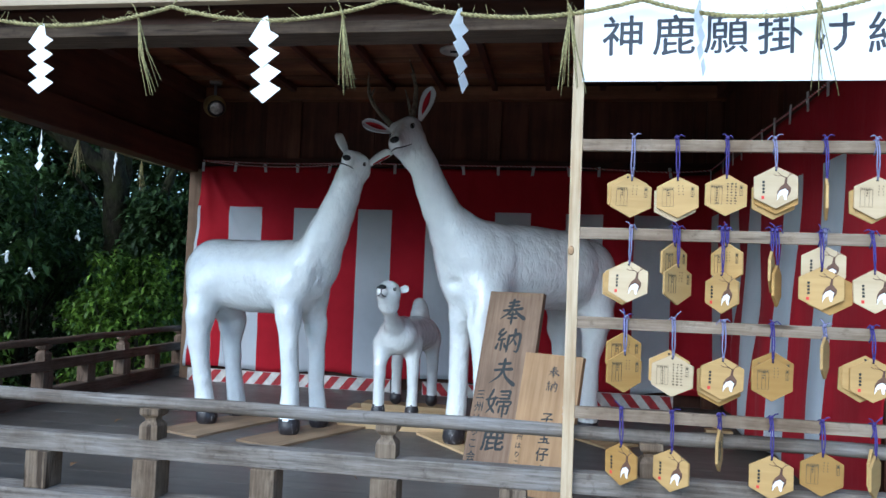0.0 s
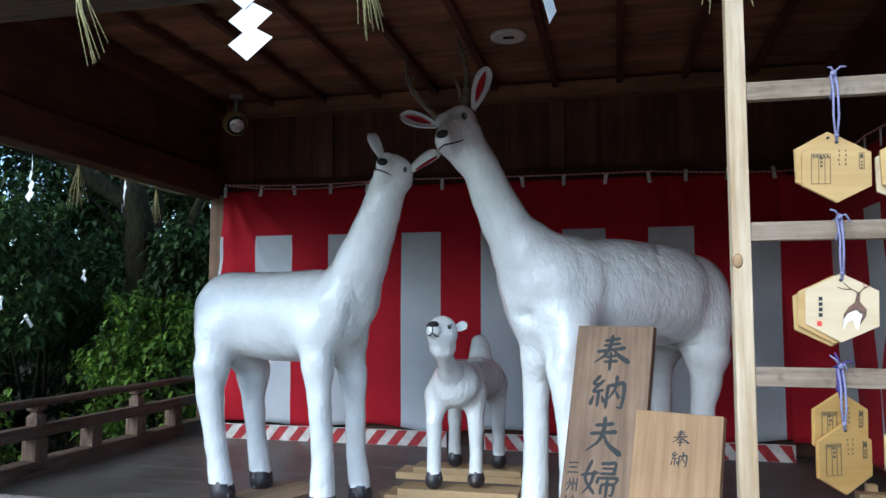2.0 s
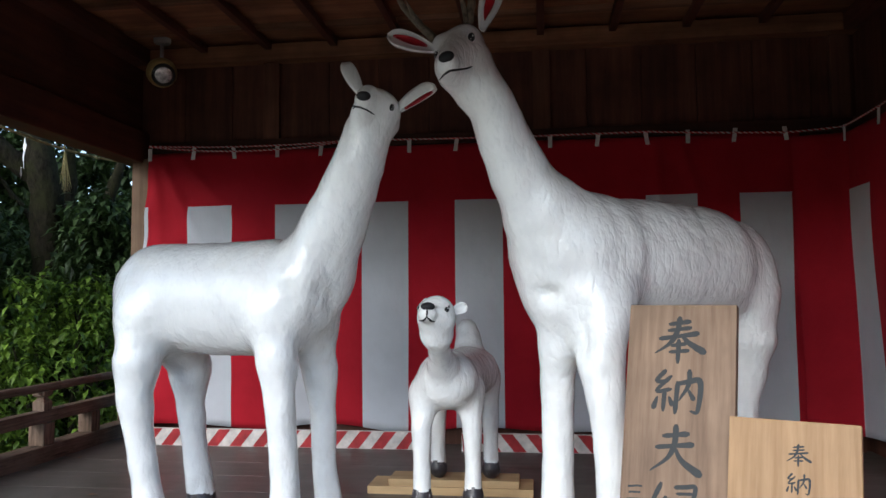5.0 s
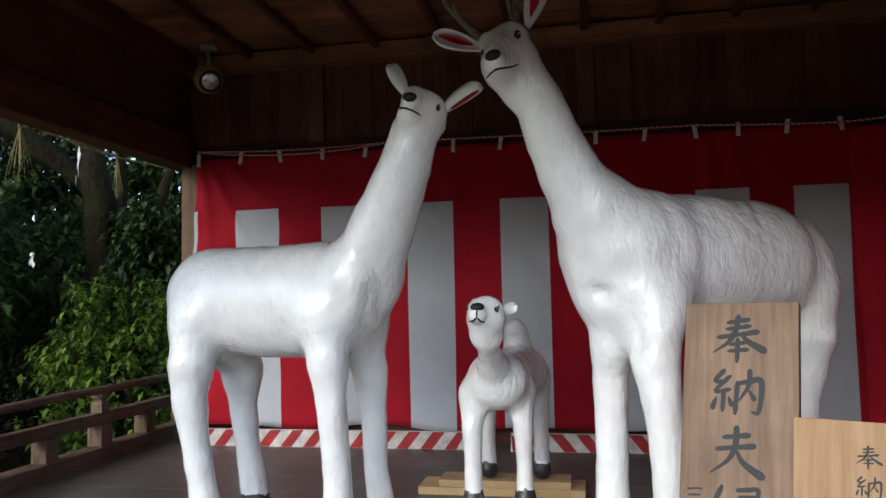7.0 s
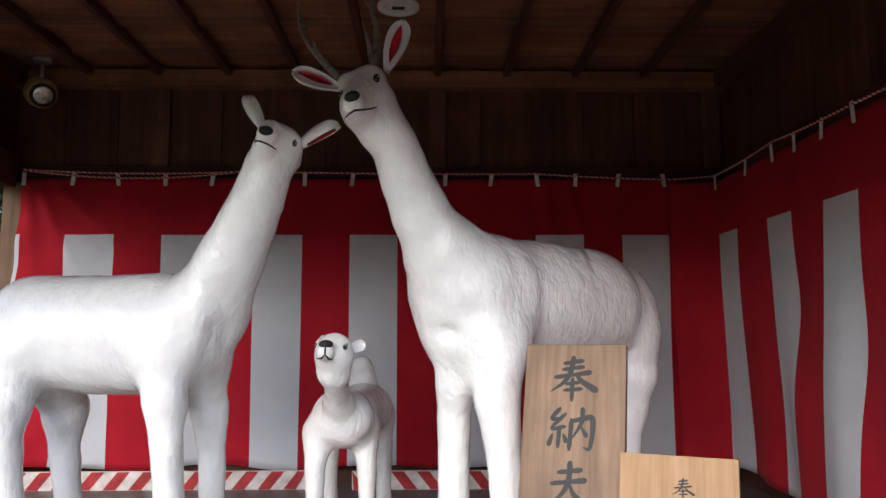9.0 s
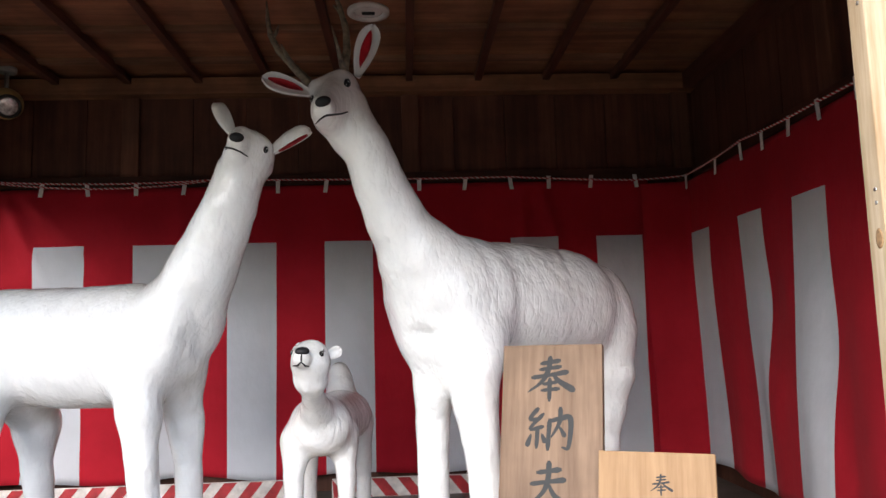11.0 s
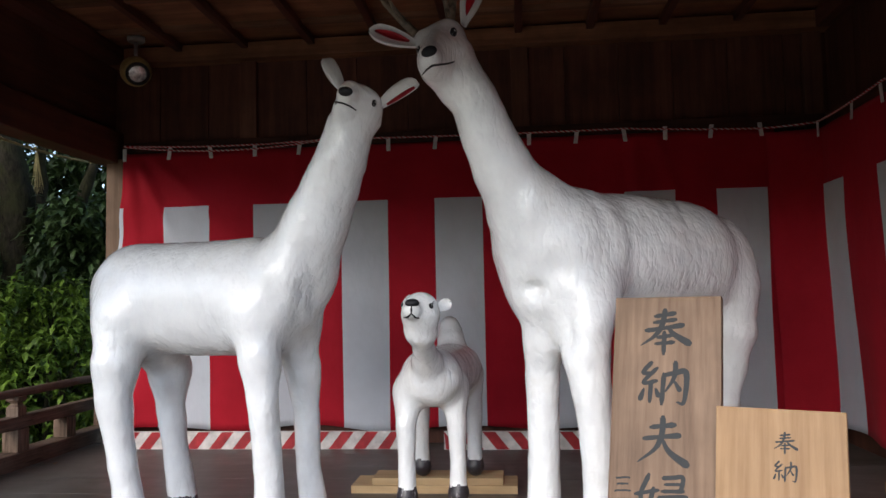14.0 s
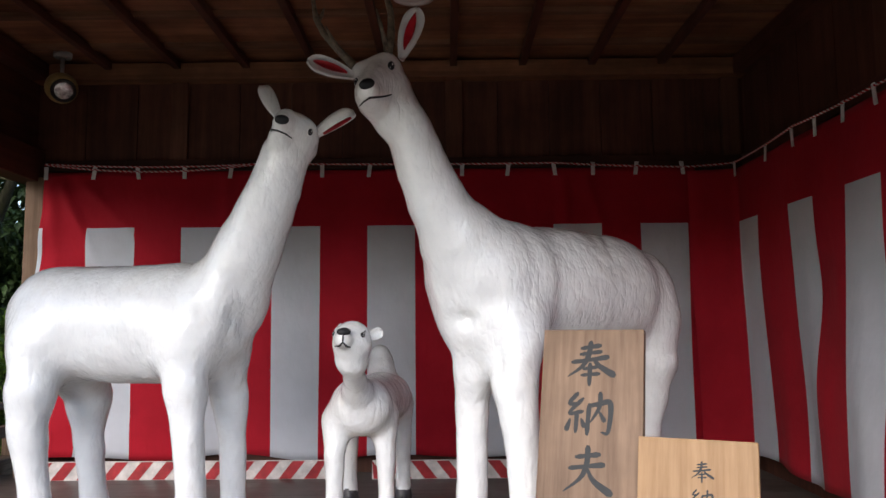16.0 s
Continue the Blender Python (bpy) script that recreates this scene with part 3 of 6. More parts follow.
def side_fold(x, z):
    """Nearly flat at the top; below, drawn back near the corner and billowing out further on."""
    d = min(1.0, max(0.0, (1.45 - z) / 1.35))
    low = d * d * (3 - 2 * d)
    g = float(np.interp(x, (0.0, 0.3, 0.66, 0.78, 0.93, 1.1, 1.3, 1.55, 1.85, 2.2, 2.6, 3.1), (-0.030, -0.040, -0.030, -0.018, 0.010, 0.050, 0.066, 0.050, 0.085, 0.05, 0.09, 0.05)))
    belly = 0.018 * math.exp(-((x - 0.92) / 0.13) ** 2 - ((z - 0.52) / 0.22) ** 2) - 0.03 * math.exp(-((x - 1.42) / 0.12) ** 2 - ((z - 0.75) / 0.25) ** 2) - 0.02 * math.exp(-((x - 0.92) / 0.1) ** 2 - ((z - 0.95) / 0.2) ** 2)
    wave = 0.012 * math.sin(x * 15.0 + 2.2 * z) * min(1.0, x * 2) * d
    corner = 0.262 * max(0.0, 1 - x / 0.055) ** 1.3
    return 0.022 + corner + low * g + belly + wave + 0.010 * noise.noise(Vector((x * 3, z * 2, 4.3)))


BACK_TABS = (0.012, 0.287, 0.549, 0.814, 1.077, 1.343, 1.609, 1.877, 2.153, 2.416, 2.676, 2.953, 3.170, 3.413, 3.690)
SIDE_TABS = (0.06, 0.45, 0.77, 0.97, 1.20, 1.45, 1.71, 1.97, 2.23, 2.49, 2.75, 3.01)
curtain("striped_curtain", "red and white striped ceremonial curtain on the back wall", 3.76, [(x + 2.508, x + 2.508 + WHITE_W) for x in (-2.246, -1.711, -1.182, -0.638, -0.105, 0.430, 0.928)] + [(0.0, 0.022)], 1.397, back_fold, 1.724, Matrix.Translation((-2.508, 5.805, 0)), 0, BACK_TABS, flare=0.075)
curtain("striped_curtain", "red and white striped curtain in deep folds on the side wall", 3.1, [(0.055, 0.305), (0.66, 0.90), (1.17, 1.43), (1.86, 2.12), (2.40, 2.66)], 1.392, side_fold, 1.694, Matrix.Translation((1.485, 5.772, 0)), -90, SIDE_TABS, 0.042)


def twisted_cord(name, pts, r, pitch, label, mats):
    """Two strands wound round one another through the points."""
    bm = bmesh.new()
    dense, acc = [], 0.0
    P = [Vector(p) for p in pts]
    for a, b in zip(P, P[1:]):
        n = max(2, int((b - a).length / (pitch / 5)))
        for i in range(n):
            dense.append(a.lerp(b, i / n))
    dense.append(P[-1])
    for s in (0, 1):
        line = []
        acc = 0.0
        for i, p in enumerate(dense):
            if i:
                acc += (p - dense[i - 1]).length
            d = (dense[min(i + 1, len(dense) - 1)] - dense[max(0, i - 1)]).normalized()
            o = d.cross(Vector((0, 0, 1))).normalized()
            a = acc / pitch * math.tau + s * math.pi
            line.append(p + r * 0.55 * (math.cos(a) * o + math.sin(a) * d.cross(o)))
        tube(bm, line, r * (0.72 if s == 0 or mats[0] == mats[1] else 0.58), 5, s)
    return thing(name, bm, mats, label, "cord")


def sag(a, b, drop, n=10):
    a, b = Vector(a), Vector(b)
    return [a.lerp(b, i / n) - Vector((0, 0, drop * 4 * (i / n) * (1 - i / n))) for i in range(n + 1)]


twisted_cord("curtain_cord", sag((-2.5, 5.775, 1.770), (-1.24, 5.775, 1.762), 0.018) + sag((-1.24, 5.775, 1.762), (0.44, 5.775, 1.750), 0.006) + sag((0.44, 5.775, 1.750), (1.18, 5.77, 1.718), 0.004) + sag((1.18, 5.77, 1.718), (1.450, 5.73, 1.730), 0.002), 0.0052, 0.030, "red and white twisted cord along the curtain top", (M_CORDRED, M_CORDWHITE))
twisted_cord("curtain_cord", sag((-2.5, 5.77, 1.766), (-1.3, 5.77, 1.754), 0.04), 0.0052, 0.030, "slack red and white twisted cord end", (M_CORDRED, M_CORDWHITE))
twisted_cord("curtain_cord", sag((1.451, 5.73, 1.730), (1.450, 5.00, 1.746), 0.008) + sag((1.450, 5.00, 1.746), (1.455, 4.34, 1.724), 0.006) + sag((1.455, 4.34, 1.724), (1.455, 2.75, 1.72), 0.012), 0.0052, 0.030, "red and white twisted cord along the side curtain", (M_CORDRED, M_CORDWHITE))


# ---- hazard-striped boards at the foot of the back wall ----
def hazard_board(x0, x1, y, flip, label):
    ob = thing("striped_board", slab(x0, x1, y, y + 0.02, -0.02, 0.098, 0.002), M_HAZWHITE, label, "board", "striped boards")
    bm = bmesh.new()
    step, w, lean = 0.138, 0.068, 0.075 * flip
    n = int((x1 - x0) / step) + 1
    for i in range(n):
        a = x0 + 0.01 + i * step
        q = [(a, 0.002), (a + w, 0.002), (a + w + lean, 0.096), (a + lean, 0.096)]
        q = [(min(max(p, x0 + 0.001), x1 - 0.001), z) for p, z in q]
        prism(bm, q, y - 0.002, y + 0.001)
    part("red_band", bm, M_HAZRED, ob, "slanting red bands", kind="stuff")
    return ob


hazard_board(-2.5, -0.85, 5.70, 1, "low red and white striped board against the curtain")
hazard_board(-0.60, 1.22, 5.68, -1, "scuffed red and white striped board against the curtain")
block = thing("timber_foot", None, M_BOARD, "raw timber foot on the floor at the curtain hem", "timber foot")
part("foot", slab(1.277, 1.427, 4.735, 4.805, 0.0, 0.045, 0.003), M_BOARD, block)
part("stub", slab(1.332, 1.377, 4.806, 4.846, 0.0, 0.075, 0.003), M_BOARD, block)



# ---- ceiling lamps ----
def spot_lamp():
    e = tagged(new("spot_lamp"), "beige ball spotlight on the timber ceiling, switched off", "lamp")
    e.location = (-2.366, 5.66, 2.390)
    part("mount", lathe(bmesh.new(), [(0.045, -0.03), (0.05, -0.02), (0.05, 0.0)], 20), M_MOUNT, e, "white ceiling mount")
    part("stem", tube(bmesh.new(), [(0, 0, -0.02), (0, 0, -0.16)], 0.012, 10), M_METAL, e)
    aim = look((0, 0, -0.205), (2.6, -3.2, -2.35))
    prof = [(0.002, 0.088)] + [(0.088 * math.sin(a), 0.088 * math.cos(a)) for a in [0.25 + 0.2 * i for i in range(10)]] + [(0.066, -0.058), (0.060, -0.054)]
    part("housing", lathe(bmesh.new(), prof, 28, aim), M_BEIGE, e, "beige ball housing")
    part("rim", tube(bmesh.new(), [aim @ Vector((0.058 * math.cos(k * math.tau / 28), 0.058 * math.sin(k * math.tau / 28), -0.062)) for k in range(29)], 0.010, 8), M_DARK, e, "dark lamp rim")
    part("lens", lathe(bmesh.new(), [(0.060, -0.058), (0.057, -0.0635), (0.040, -0.068), (0.018, -0.0705), (0.003, -0.071)], 24, aim), M_LENS, e, "silver reflector lens")
    return e


def downlight():
    e = tagged(new("downlight"), "round white recessed lamp in the timber ceiling, switched off", "lamp")
    e.location = (-0.332, 4.95, 2.390)
    part("rim", lathe(bmesh.new(), [(0.07, -0.004), (0.075, -0.02), (0.10, -0.014), (0.10, 0.0)], 32), M_OFFWHITE, e)
    part("socket", lathe(bmesh.new(), [(0.070, -0.0045), (0.06, -0.006), (0.02, -0.008)], 24), M_OFFWHITE, e)
    part("bulb_holder", box(bmesh.new(), -0.03, 0.03, -0.006, 0.006, -0.02, -0.006, 0.002), M_DARK, e)
    return e


spot_lamp()
downlight()


# ---- statues ----
class Clay:
    """A smooth union of tapered bars, turned into one mesh on a grid."""

    def __init__(self):
        self.runs = []

    def chain(self, pts, squash=1.0, soft=0.03):
        self.runs.append(([np.array(p, float) for p in pts], squash, soft))
        return self

    def mesh(self, h):
        every = np.array([p for pts, _, _ in self.runs for p in pts])
        lo, hi = (every[:, :3] - every[:, 3:] * 1.15 - 0.03).min(0), (every[:, :3] + every[:, 3:] * 1.15 + 0.03).max(0)
        axes = [np.arange(lo[i], hi[i] + h, h) for i in range(3)]
        shape = tuple(len(a) for a in axes)
        field = np.full(shape, 1.0, np.float32)
        for pts, sq, k in self.runs:
            P = np.array(pts)
            reach = P[:, 3].max() + 0.12
            i0 = [max(0, int((P[:, i].min() - reach - lo[i]) / h)) for i in range(3)]
            i1 = [min(shape[i], int((P[:, i].max() + reach - lo[i]) / h) + 2) for i in range(3)]
            x, y, z = np.meshgrid(*[axes[i][i0[i]:i1[i]] for i in range(3)], indexing="ij")
            run = np.full(x.shape, 1.0)
            for a, b in zip(P, P[1:]):
                d = (b - a)[:3]
                t = np.clip(((x - a[0]) * d[0] + (y - a[1]) * d[1] + (z - a[2]) * d[2]) / max(1e-9, d @ d), 0, 1)
                px, py, pz = x - a[0] - t * d[0], y - a[1] - t * d[1], z - a[2] - t * d[2]
                if sq != 1.0:
                    # narrower across than it is deep
                    n = np.array([-d[1], d[0]]) / (np.hypot(d[0], d[1]) + 1e-9)
                    w = px * n[0] + py * n[1]
                    px, py = px + w * n[0] * (1 / sq - 1), py + w * n[1] * (1 / sq - 1)
                e = t * t * (3 - 2 * t)
                dist = np.sqrt(px * px + py * py + pz * pz) - (a[3] + e * (b[3] - a[3]))
                run = np.minimum(run, dist)
            sub = field[i0[0]:i1[0], i0[1]:i1[1], i0[2]:i1[2]]
            m = np.clip(0.5 + 0.5 * (sub - run) / k, 0, 1)
            sub[...] = sub * (1 - m) + run * m - k * m * (1 - m)
        return nets(field, lo, h)


def nets(f, lo, h):
    """Naive surface nets: a vertex in every cell that the surface crosses."""
    inside = f < 0
    cs = tuple(n - 1 for n in f.shape)
    total, count = np.zeros((*cs, 3)), np.zeros(cs)
    corner = [(i, j, k) for i in (0, 1) for j in (0, 1) for k in (0, 1)]
    cut = lambda c: (slice(c[0], c[0] + cs[0]), slice(c[1], c[1] + cs[1]), slice(c[2], c[2] + cs[2]))
    for c in corner:
        for ax in range(3):
            if c[ax]:
                continue
            e = list(c)
            e[ax] = 1
            a, b = f[cut(c)], f[cut(e)]
            hit = (a < 0) != (b < 0)
            t = np.where(hit, a / np.where(hit, a - b, 1), 0)
            for q in range(3):
                total[..., q] += np.where(hit, c[q] + (t if q == ax else 0), 0)
            count += hit
    used = count > 0
    index = np.full(cs, -1)
    index[used] = np.arange(used.sum())
    cells = np.argwhere(used)
    verts = lo + h * (cells + total[used] / count[used][:, None])
    faces = []
    for ax in range(3):
        o1, o2 = [(1, 2), (2, 0), (0, 1)][ax]
        a = np.take(inside, range(f.shape[ax] - 1), ax)
        b = np.take(inside, range(1, f.shape[ax]), ax)
        for p in np.argwhere(a != b):
            if p[o1] == 0 or p[o2] == 0 or p[o1] >= cs[o1] or p[o2] >= cs[o2]:
                continue
            q = []
            for s, t in ((0, 0), (1, 0), (1, 1), (0, 1)):
                c = p.copy()
                c[o1] -= s
                c[o2] -= t
                q.append(int(index[tuple(c)]))
            faces.append(q if not inside[tuple(p)] else q[::-1])
    return verts, faces


def statue(name, label, clay, h, hoof_z, extras, bumps=0.004, dents=()):
    verts, faces = clay.mesh(h)
    me = bpy.data.meshes.new("clay")
    me.from_pydata([tuple(v) for v in verts], [], faces)
    me.update()
    bm = bmesh.new()
    bm.from_mesh(me)
    bmesh.ops.recalc_face_normals(bm, faces=bm.faces[:])
    bmesh.ops.smooth_vert(bm, verts=bm.verts[:], factor=0.5, use_axis_x=True, use_axis_y=True, use_axis_z=True)
    bm.normal_update()
    moved = []
    for v in bm.verts:
        p = v.co
        n = noise.noise(p * 17) * 0.75 + noise.noise(p * 26) * 0.28 + noise.noise(p * 6.0) * 0.55
        push = bumps * n
        for c, r, deep in dents:
            q = Vector([(p[i] - c[i]) / r[i] for i in range(3)])
            if q.length_squared < 8:
                push -= deep * math.exp(-q.length_squared)
        moved.append(p + v.normal * push)
    for v, p in zip(bm.verts, moved):
        v.co = p
    for f in bm.faces:
        f.smooth = True
        c = f.calc_center_median()
        f.material_index = 2 if c.z < hoof_z + 0.004 * math.sin(c.x * 90) + 0.004 * math.sin(c.y * 70) else 0
    bm.normal_update()
    tree = BVHTree.FromBMesh(bm)
    ext = bmesh.new()
    extras(ext, tree)
    merge(bm, ext, None)
    bpy.data.meshes.remove(me)
    return thing(name, bm, (M_WHITE, M_BLACK, M_HOOF, M_EARRED, M_DOT, M_ANTLER), label, "statue")


def on_skin(tree, p, eye):
    """The first place on the statue from eye towards p, and the normal there."""
    o, d = Vector(eye), (Vector(p) - Vector(eye)).normalized()
    hit = tree.ray_cast(o, d)
    if hit[0] is None:
        hit = tree.find_nearest(Vector(p))
    return hit[0], hit[1]


def frame_at(n, up=(0, 0, 1), roll=0.0):
    """A turn whose z is the normal n and whose y is as near up as it can be."""
    z = Vector(n).normalized()
    x = Vector(up).cross(z).normalized()
    y = z.cross(x)
    return Matrix((x, y, z)).transposed().to_4x4() @ pose(0, 0, 0, 0, 0, roll)


def pupil(bm, tree, p, eye, w, hgt, roll=0.0, lash=False):
    c, n = on_skin(tree, p, eye)
    n = (n + 0.8 * (Vector(eye) - c).normalized()).normalized()
    t = frame_at(n, roll=roll)
    blob(bm, c, (w * 1.35, hgt * 1.25, 0.004), t, 0)
    blob(bm, c + n * 0.002, (w, hgt, 0.005), t, 1)
    blob(bm, c + n * 0.006 + t.to_3x3() @ Vector((w * 0.25, hgt * 0.3, 0)), (w * 0.22, hgt * 0.2, 0.002), t, 4, 1)
    blob(bm, c + n * 0.006 + t.to_3x3() @ Vector((-w * 0.15, -hgt * 0.35, 0)), (w * 0.12, hgt * 0.1, 0.002), t, 4, 1)
    if lash:
        for s in (-0.6, 0.0, 0.6):
            a = c + n * 0.003 + t.to_3x3() @ Vector((w * (0.7 + 0.1 * s), hgt * (0.8 - 0.3 * s), 0))
            tube(bm, [a, a + t.to_3x3() @ Vector((w * 0.7, hgt * (0.4 - 0.5 * s), 0))], [0.0016, 0.0006], 5, 1)


def muzzle_tip(bm, tree, p, eye, w, hgt, roll=0.0):
    c, n = on_skin(tree, p, eye)
    n = (n + 0.8 * (Vector(eye) - c).normalized()).normalized()
    blob(bm, c, (w, hgt, 0.012), frame_at(n, roll=roll), 1, 3)


def stroke(bm, tree, pts, eye, r):
    line = []
    for a, b in zip(pts, pts[1:]):
        for i in range(6):
            line.append(Vector(a).lerp(Vector(b), i / 6))
    line.append(Vector(pts[-1]))
    line = [on_skin(tree, p, eye)[0] for p in line]
    n = len(line)
    tube(bm, line, [r * (0.45 + 0.55 * math.sin(math.pi * (i + 0.6) / (n + 0.2))) for i in range(n)], 6, 1)


def ear(bm, base, tip, facing, width, red=True, depth=0.022):
    """A leaf-shaped ear from base to tip, hollow towards facing and painted red inside."""
    base, tip = Vector(base), Vector(tip)
    y = (tip - base)
    L = y.length
    y.normalize()
    z = (Vector(facing) - y * Vector(facing).dot(y)).normalized()
    x = y.cross(z)

    def shell(scale, lift, mat, s0, s1, dish, thick):
        rows = 14
        front, back = [], []
        for i in range(rows + 1):
            s = s0 + (s1 - s0) * i / rows
            if mat == 3:
                w = width * scale * max(0.01, math.sin(math.pi * i / rows)) ** 0.8
            else:
                w = width * (0.30 + 0.72 * math.sin(math.pi * 0.8 * s)) * (1.0 if s < 0.76 else math.sqrt(max(0.01, 1 - ((s - 0.76) / 0.24) ** 2)))
            fr, bk = [], []
            for u in (-1, -0.6, -0.2, 0.2, 0.6, 1):
                q = base + y * (L * s) + x * (w * u)
                curve = dish * (u * u - 0.4)
                fr.append(bm.verts.new(q + z * (lift + curve)))
                bk.append(bm.verts.new(q + z * (lift + curve - thick * (1.15 - u * u) * (0.25 + 0.75 * min(1.0, w / (width * scale))))))
            front.append(fr)
            back.append(bk)
        for i in range(rows):
            for k in range(5):
                for g, flip in ((front, False), (back, True)):
                    q = [g[i][k], g[i][k + 1], g[i + 1][k + 1], g[i + 1][k]]
                    f = bm.faces.new(q[::-1] if flip else q)
                    f.material_index, f.smooth = mat, True
            for k in (0, 5):
                f = bm.faces.new((front[i][k], front[i + 1][k], back[i + 1][k], back[i][k]))
                f.material_index, f.smooth = mat, True
        for i in (0, rows):
            for k in range(5):
                f = bm.faces.new((front[i][k], front[i][k + 1], back[i][k + 1], back[i][k]))
                f.material_index = mat
    shell(1.0, 0.0, 0, 0.0, 1.0, 0.010, depth)
    if red:
        shell(0.40, 0.005, 3, 0.16, 0.88, 0.006, 0.006)


def doe_extras(bm, tree):
    eye = (-0.2, 1.5, 0.85)
    muzzle_tip(bm, tree, (-0.686, 3.820, 1.469), eye, 0.0225, 0.0155, -4)
    pupil(bm, tree, (-0.604, 3.850, 1.437), eye, 0.0085, 0.0115)
    stroke(bm, tree, [(-0.736, 3.830, 1.437), (-0.719, 3.820, 1.438), (-0.693, 3.800, 1.429), (-0.671, 3.800, 1.419), (-0.656, 3.830, 1.411)], eye, 0.0036)
    ear(bm, (-0.718, 3.930, 1.501), (-0.783, 3.950, 1.621), (0.55, 0.6, 0.0), 0.029)
    ear(bm, (-0.598, 3.930, 1.444), (-0.469, 3.910, 1.511), (0.40, 0.05, -0.89), 0.030, True, 0.030)


# the fold between shoulder and breast, and the breast falling back behind it
DOE_DENTS = (
    ((-0.850, 3.970, 0.957), (0.028, 0.09, 0.045), 0.010), ((-0.871, 3.970, 0.857), (0.028, 0.09, 0.05), 0.014), ((-0.895, 3.970, 0.767), (0.028, 0.09, 0.05), 0.016),
    ((-0.928, 3.970, 0.668), (0.030, 0.09, 0.05), 0.016), ((-0.826, 4.020, 0.818), (0.050, 0.16, 0.11), 0.045), ((-0.883, 4.050, 0.646), (0.035, 0.14, 0.08), 0.030), ((-1.309, 4.050, 0.864), (0.02, 0.10, 0.10), 0.003))
doe = Clay()
doe.chain([(-1.612, 4.286, 0.868, 0.152), (-1.578, 4.276, 0.858, 0.196), (-1.327, 4.205, 0.840, 0.207), (-1.10, 4.144, 0.844, 0.208), (-0.980, 4.11, 0.870, 0.180)], 0.86, 0.05)
doe.chain([(-0.930, 4.09, 0.904, 0.140), (-0.850, 4.035, 1.063, 0.115), (-0.786, 3.99, 1.182, 0.097), (-0.736, 3.95, 1.273, 0.087)] + [(-0.700, 3.935, 1.380, 0.079), (-0.671, 3.935, 1.420, 0.067)], 1.0, 0.06)
doe.chain([(-0.654, 3.945, 1.427, 0.063), (-0.636, 3.930, 1.444, 0.046)], 1.0, 0.03)
doe.chain([(-0.679, 3.905, 1.483, 0.030), (-0.628, 3.900, 1.460, 0.034)], 1.0, 0.02)
doe.chain([(-0.663, 3.890, 1.461, 0.050), (-0.680, 3.860, 1.471, 0.043), (-0.684, 3.835, 1.460, 0.035)], 1.0, 0.02)
doe.chain([(-0.681, 3.930, 1.415, 0.064), (-0.701, 3.875, 1.424, 0.042)], 1.0, 0.02)
doe.chain([(-1.05, 4.05, 0.78, 0.110), (-1.030, 4.01, 0.64, 0.074), (-1.020, 4.0, 0.51, 0.053), (-1.010, 4.0, 0.40, 0.049), (-1.0, 4.0, 0.26, 0.049), (-0.994, 3.995, 0.12, 0.053), (-0.990, 3.985, 0.06, 0.058), (-0.988, 3.98, 0.045, 0.058)], 1.0, 0.05)
doe.chain([(-0.965, 4.17, 0.74, 0.105), (-0.948, 4.22, 0.60, 0.068), (-0.937, 4.23, 0.427, 0.046), (-0.930, 4.23, 0.224, 0.044), (-0.913, 4.23, 0.10, 0.050), (-0.904, 4.22, 0.045, 0.056)], 1.0, 0.05)
doe.chain([(-1.590, 4.19, 0.78, 0.125), (-1.600, 4.13, 0.62, 0.085), (-1.604, 4.12, 0.50, 0.064), (-1.580, 4.12, 0.34, 0.050), (-1.556, 4.12, 0.20, 0.050), (-1.534, 4.115, 0.10, 0.054), (-1.518, 4.105, 0.045, 0.058)], 1.0, 0.05)
doe.chain([(-1.545, 4.33, 0.70, 0.12), (-1.528, 4.39, 0.58, 0.084), (-1.526, 4.40, 0.42, 0.055), (-1.506, 4.40, 0.25, 0.047), (-1.482, 4.40, 0.10, 0.054), (-1.469, 4.39, 0.045, 0.057)], 1.0, 0.05)
statue("deer_statue", "large glossy white papier-mache doe statue with black hooves", doe, 0.0100, 0.092, doe_extras, 0.0030, DOE_DENTS).location = (-0.006, -0.014, 0)


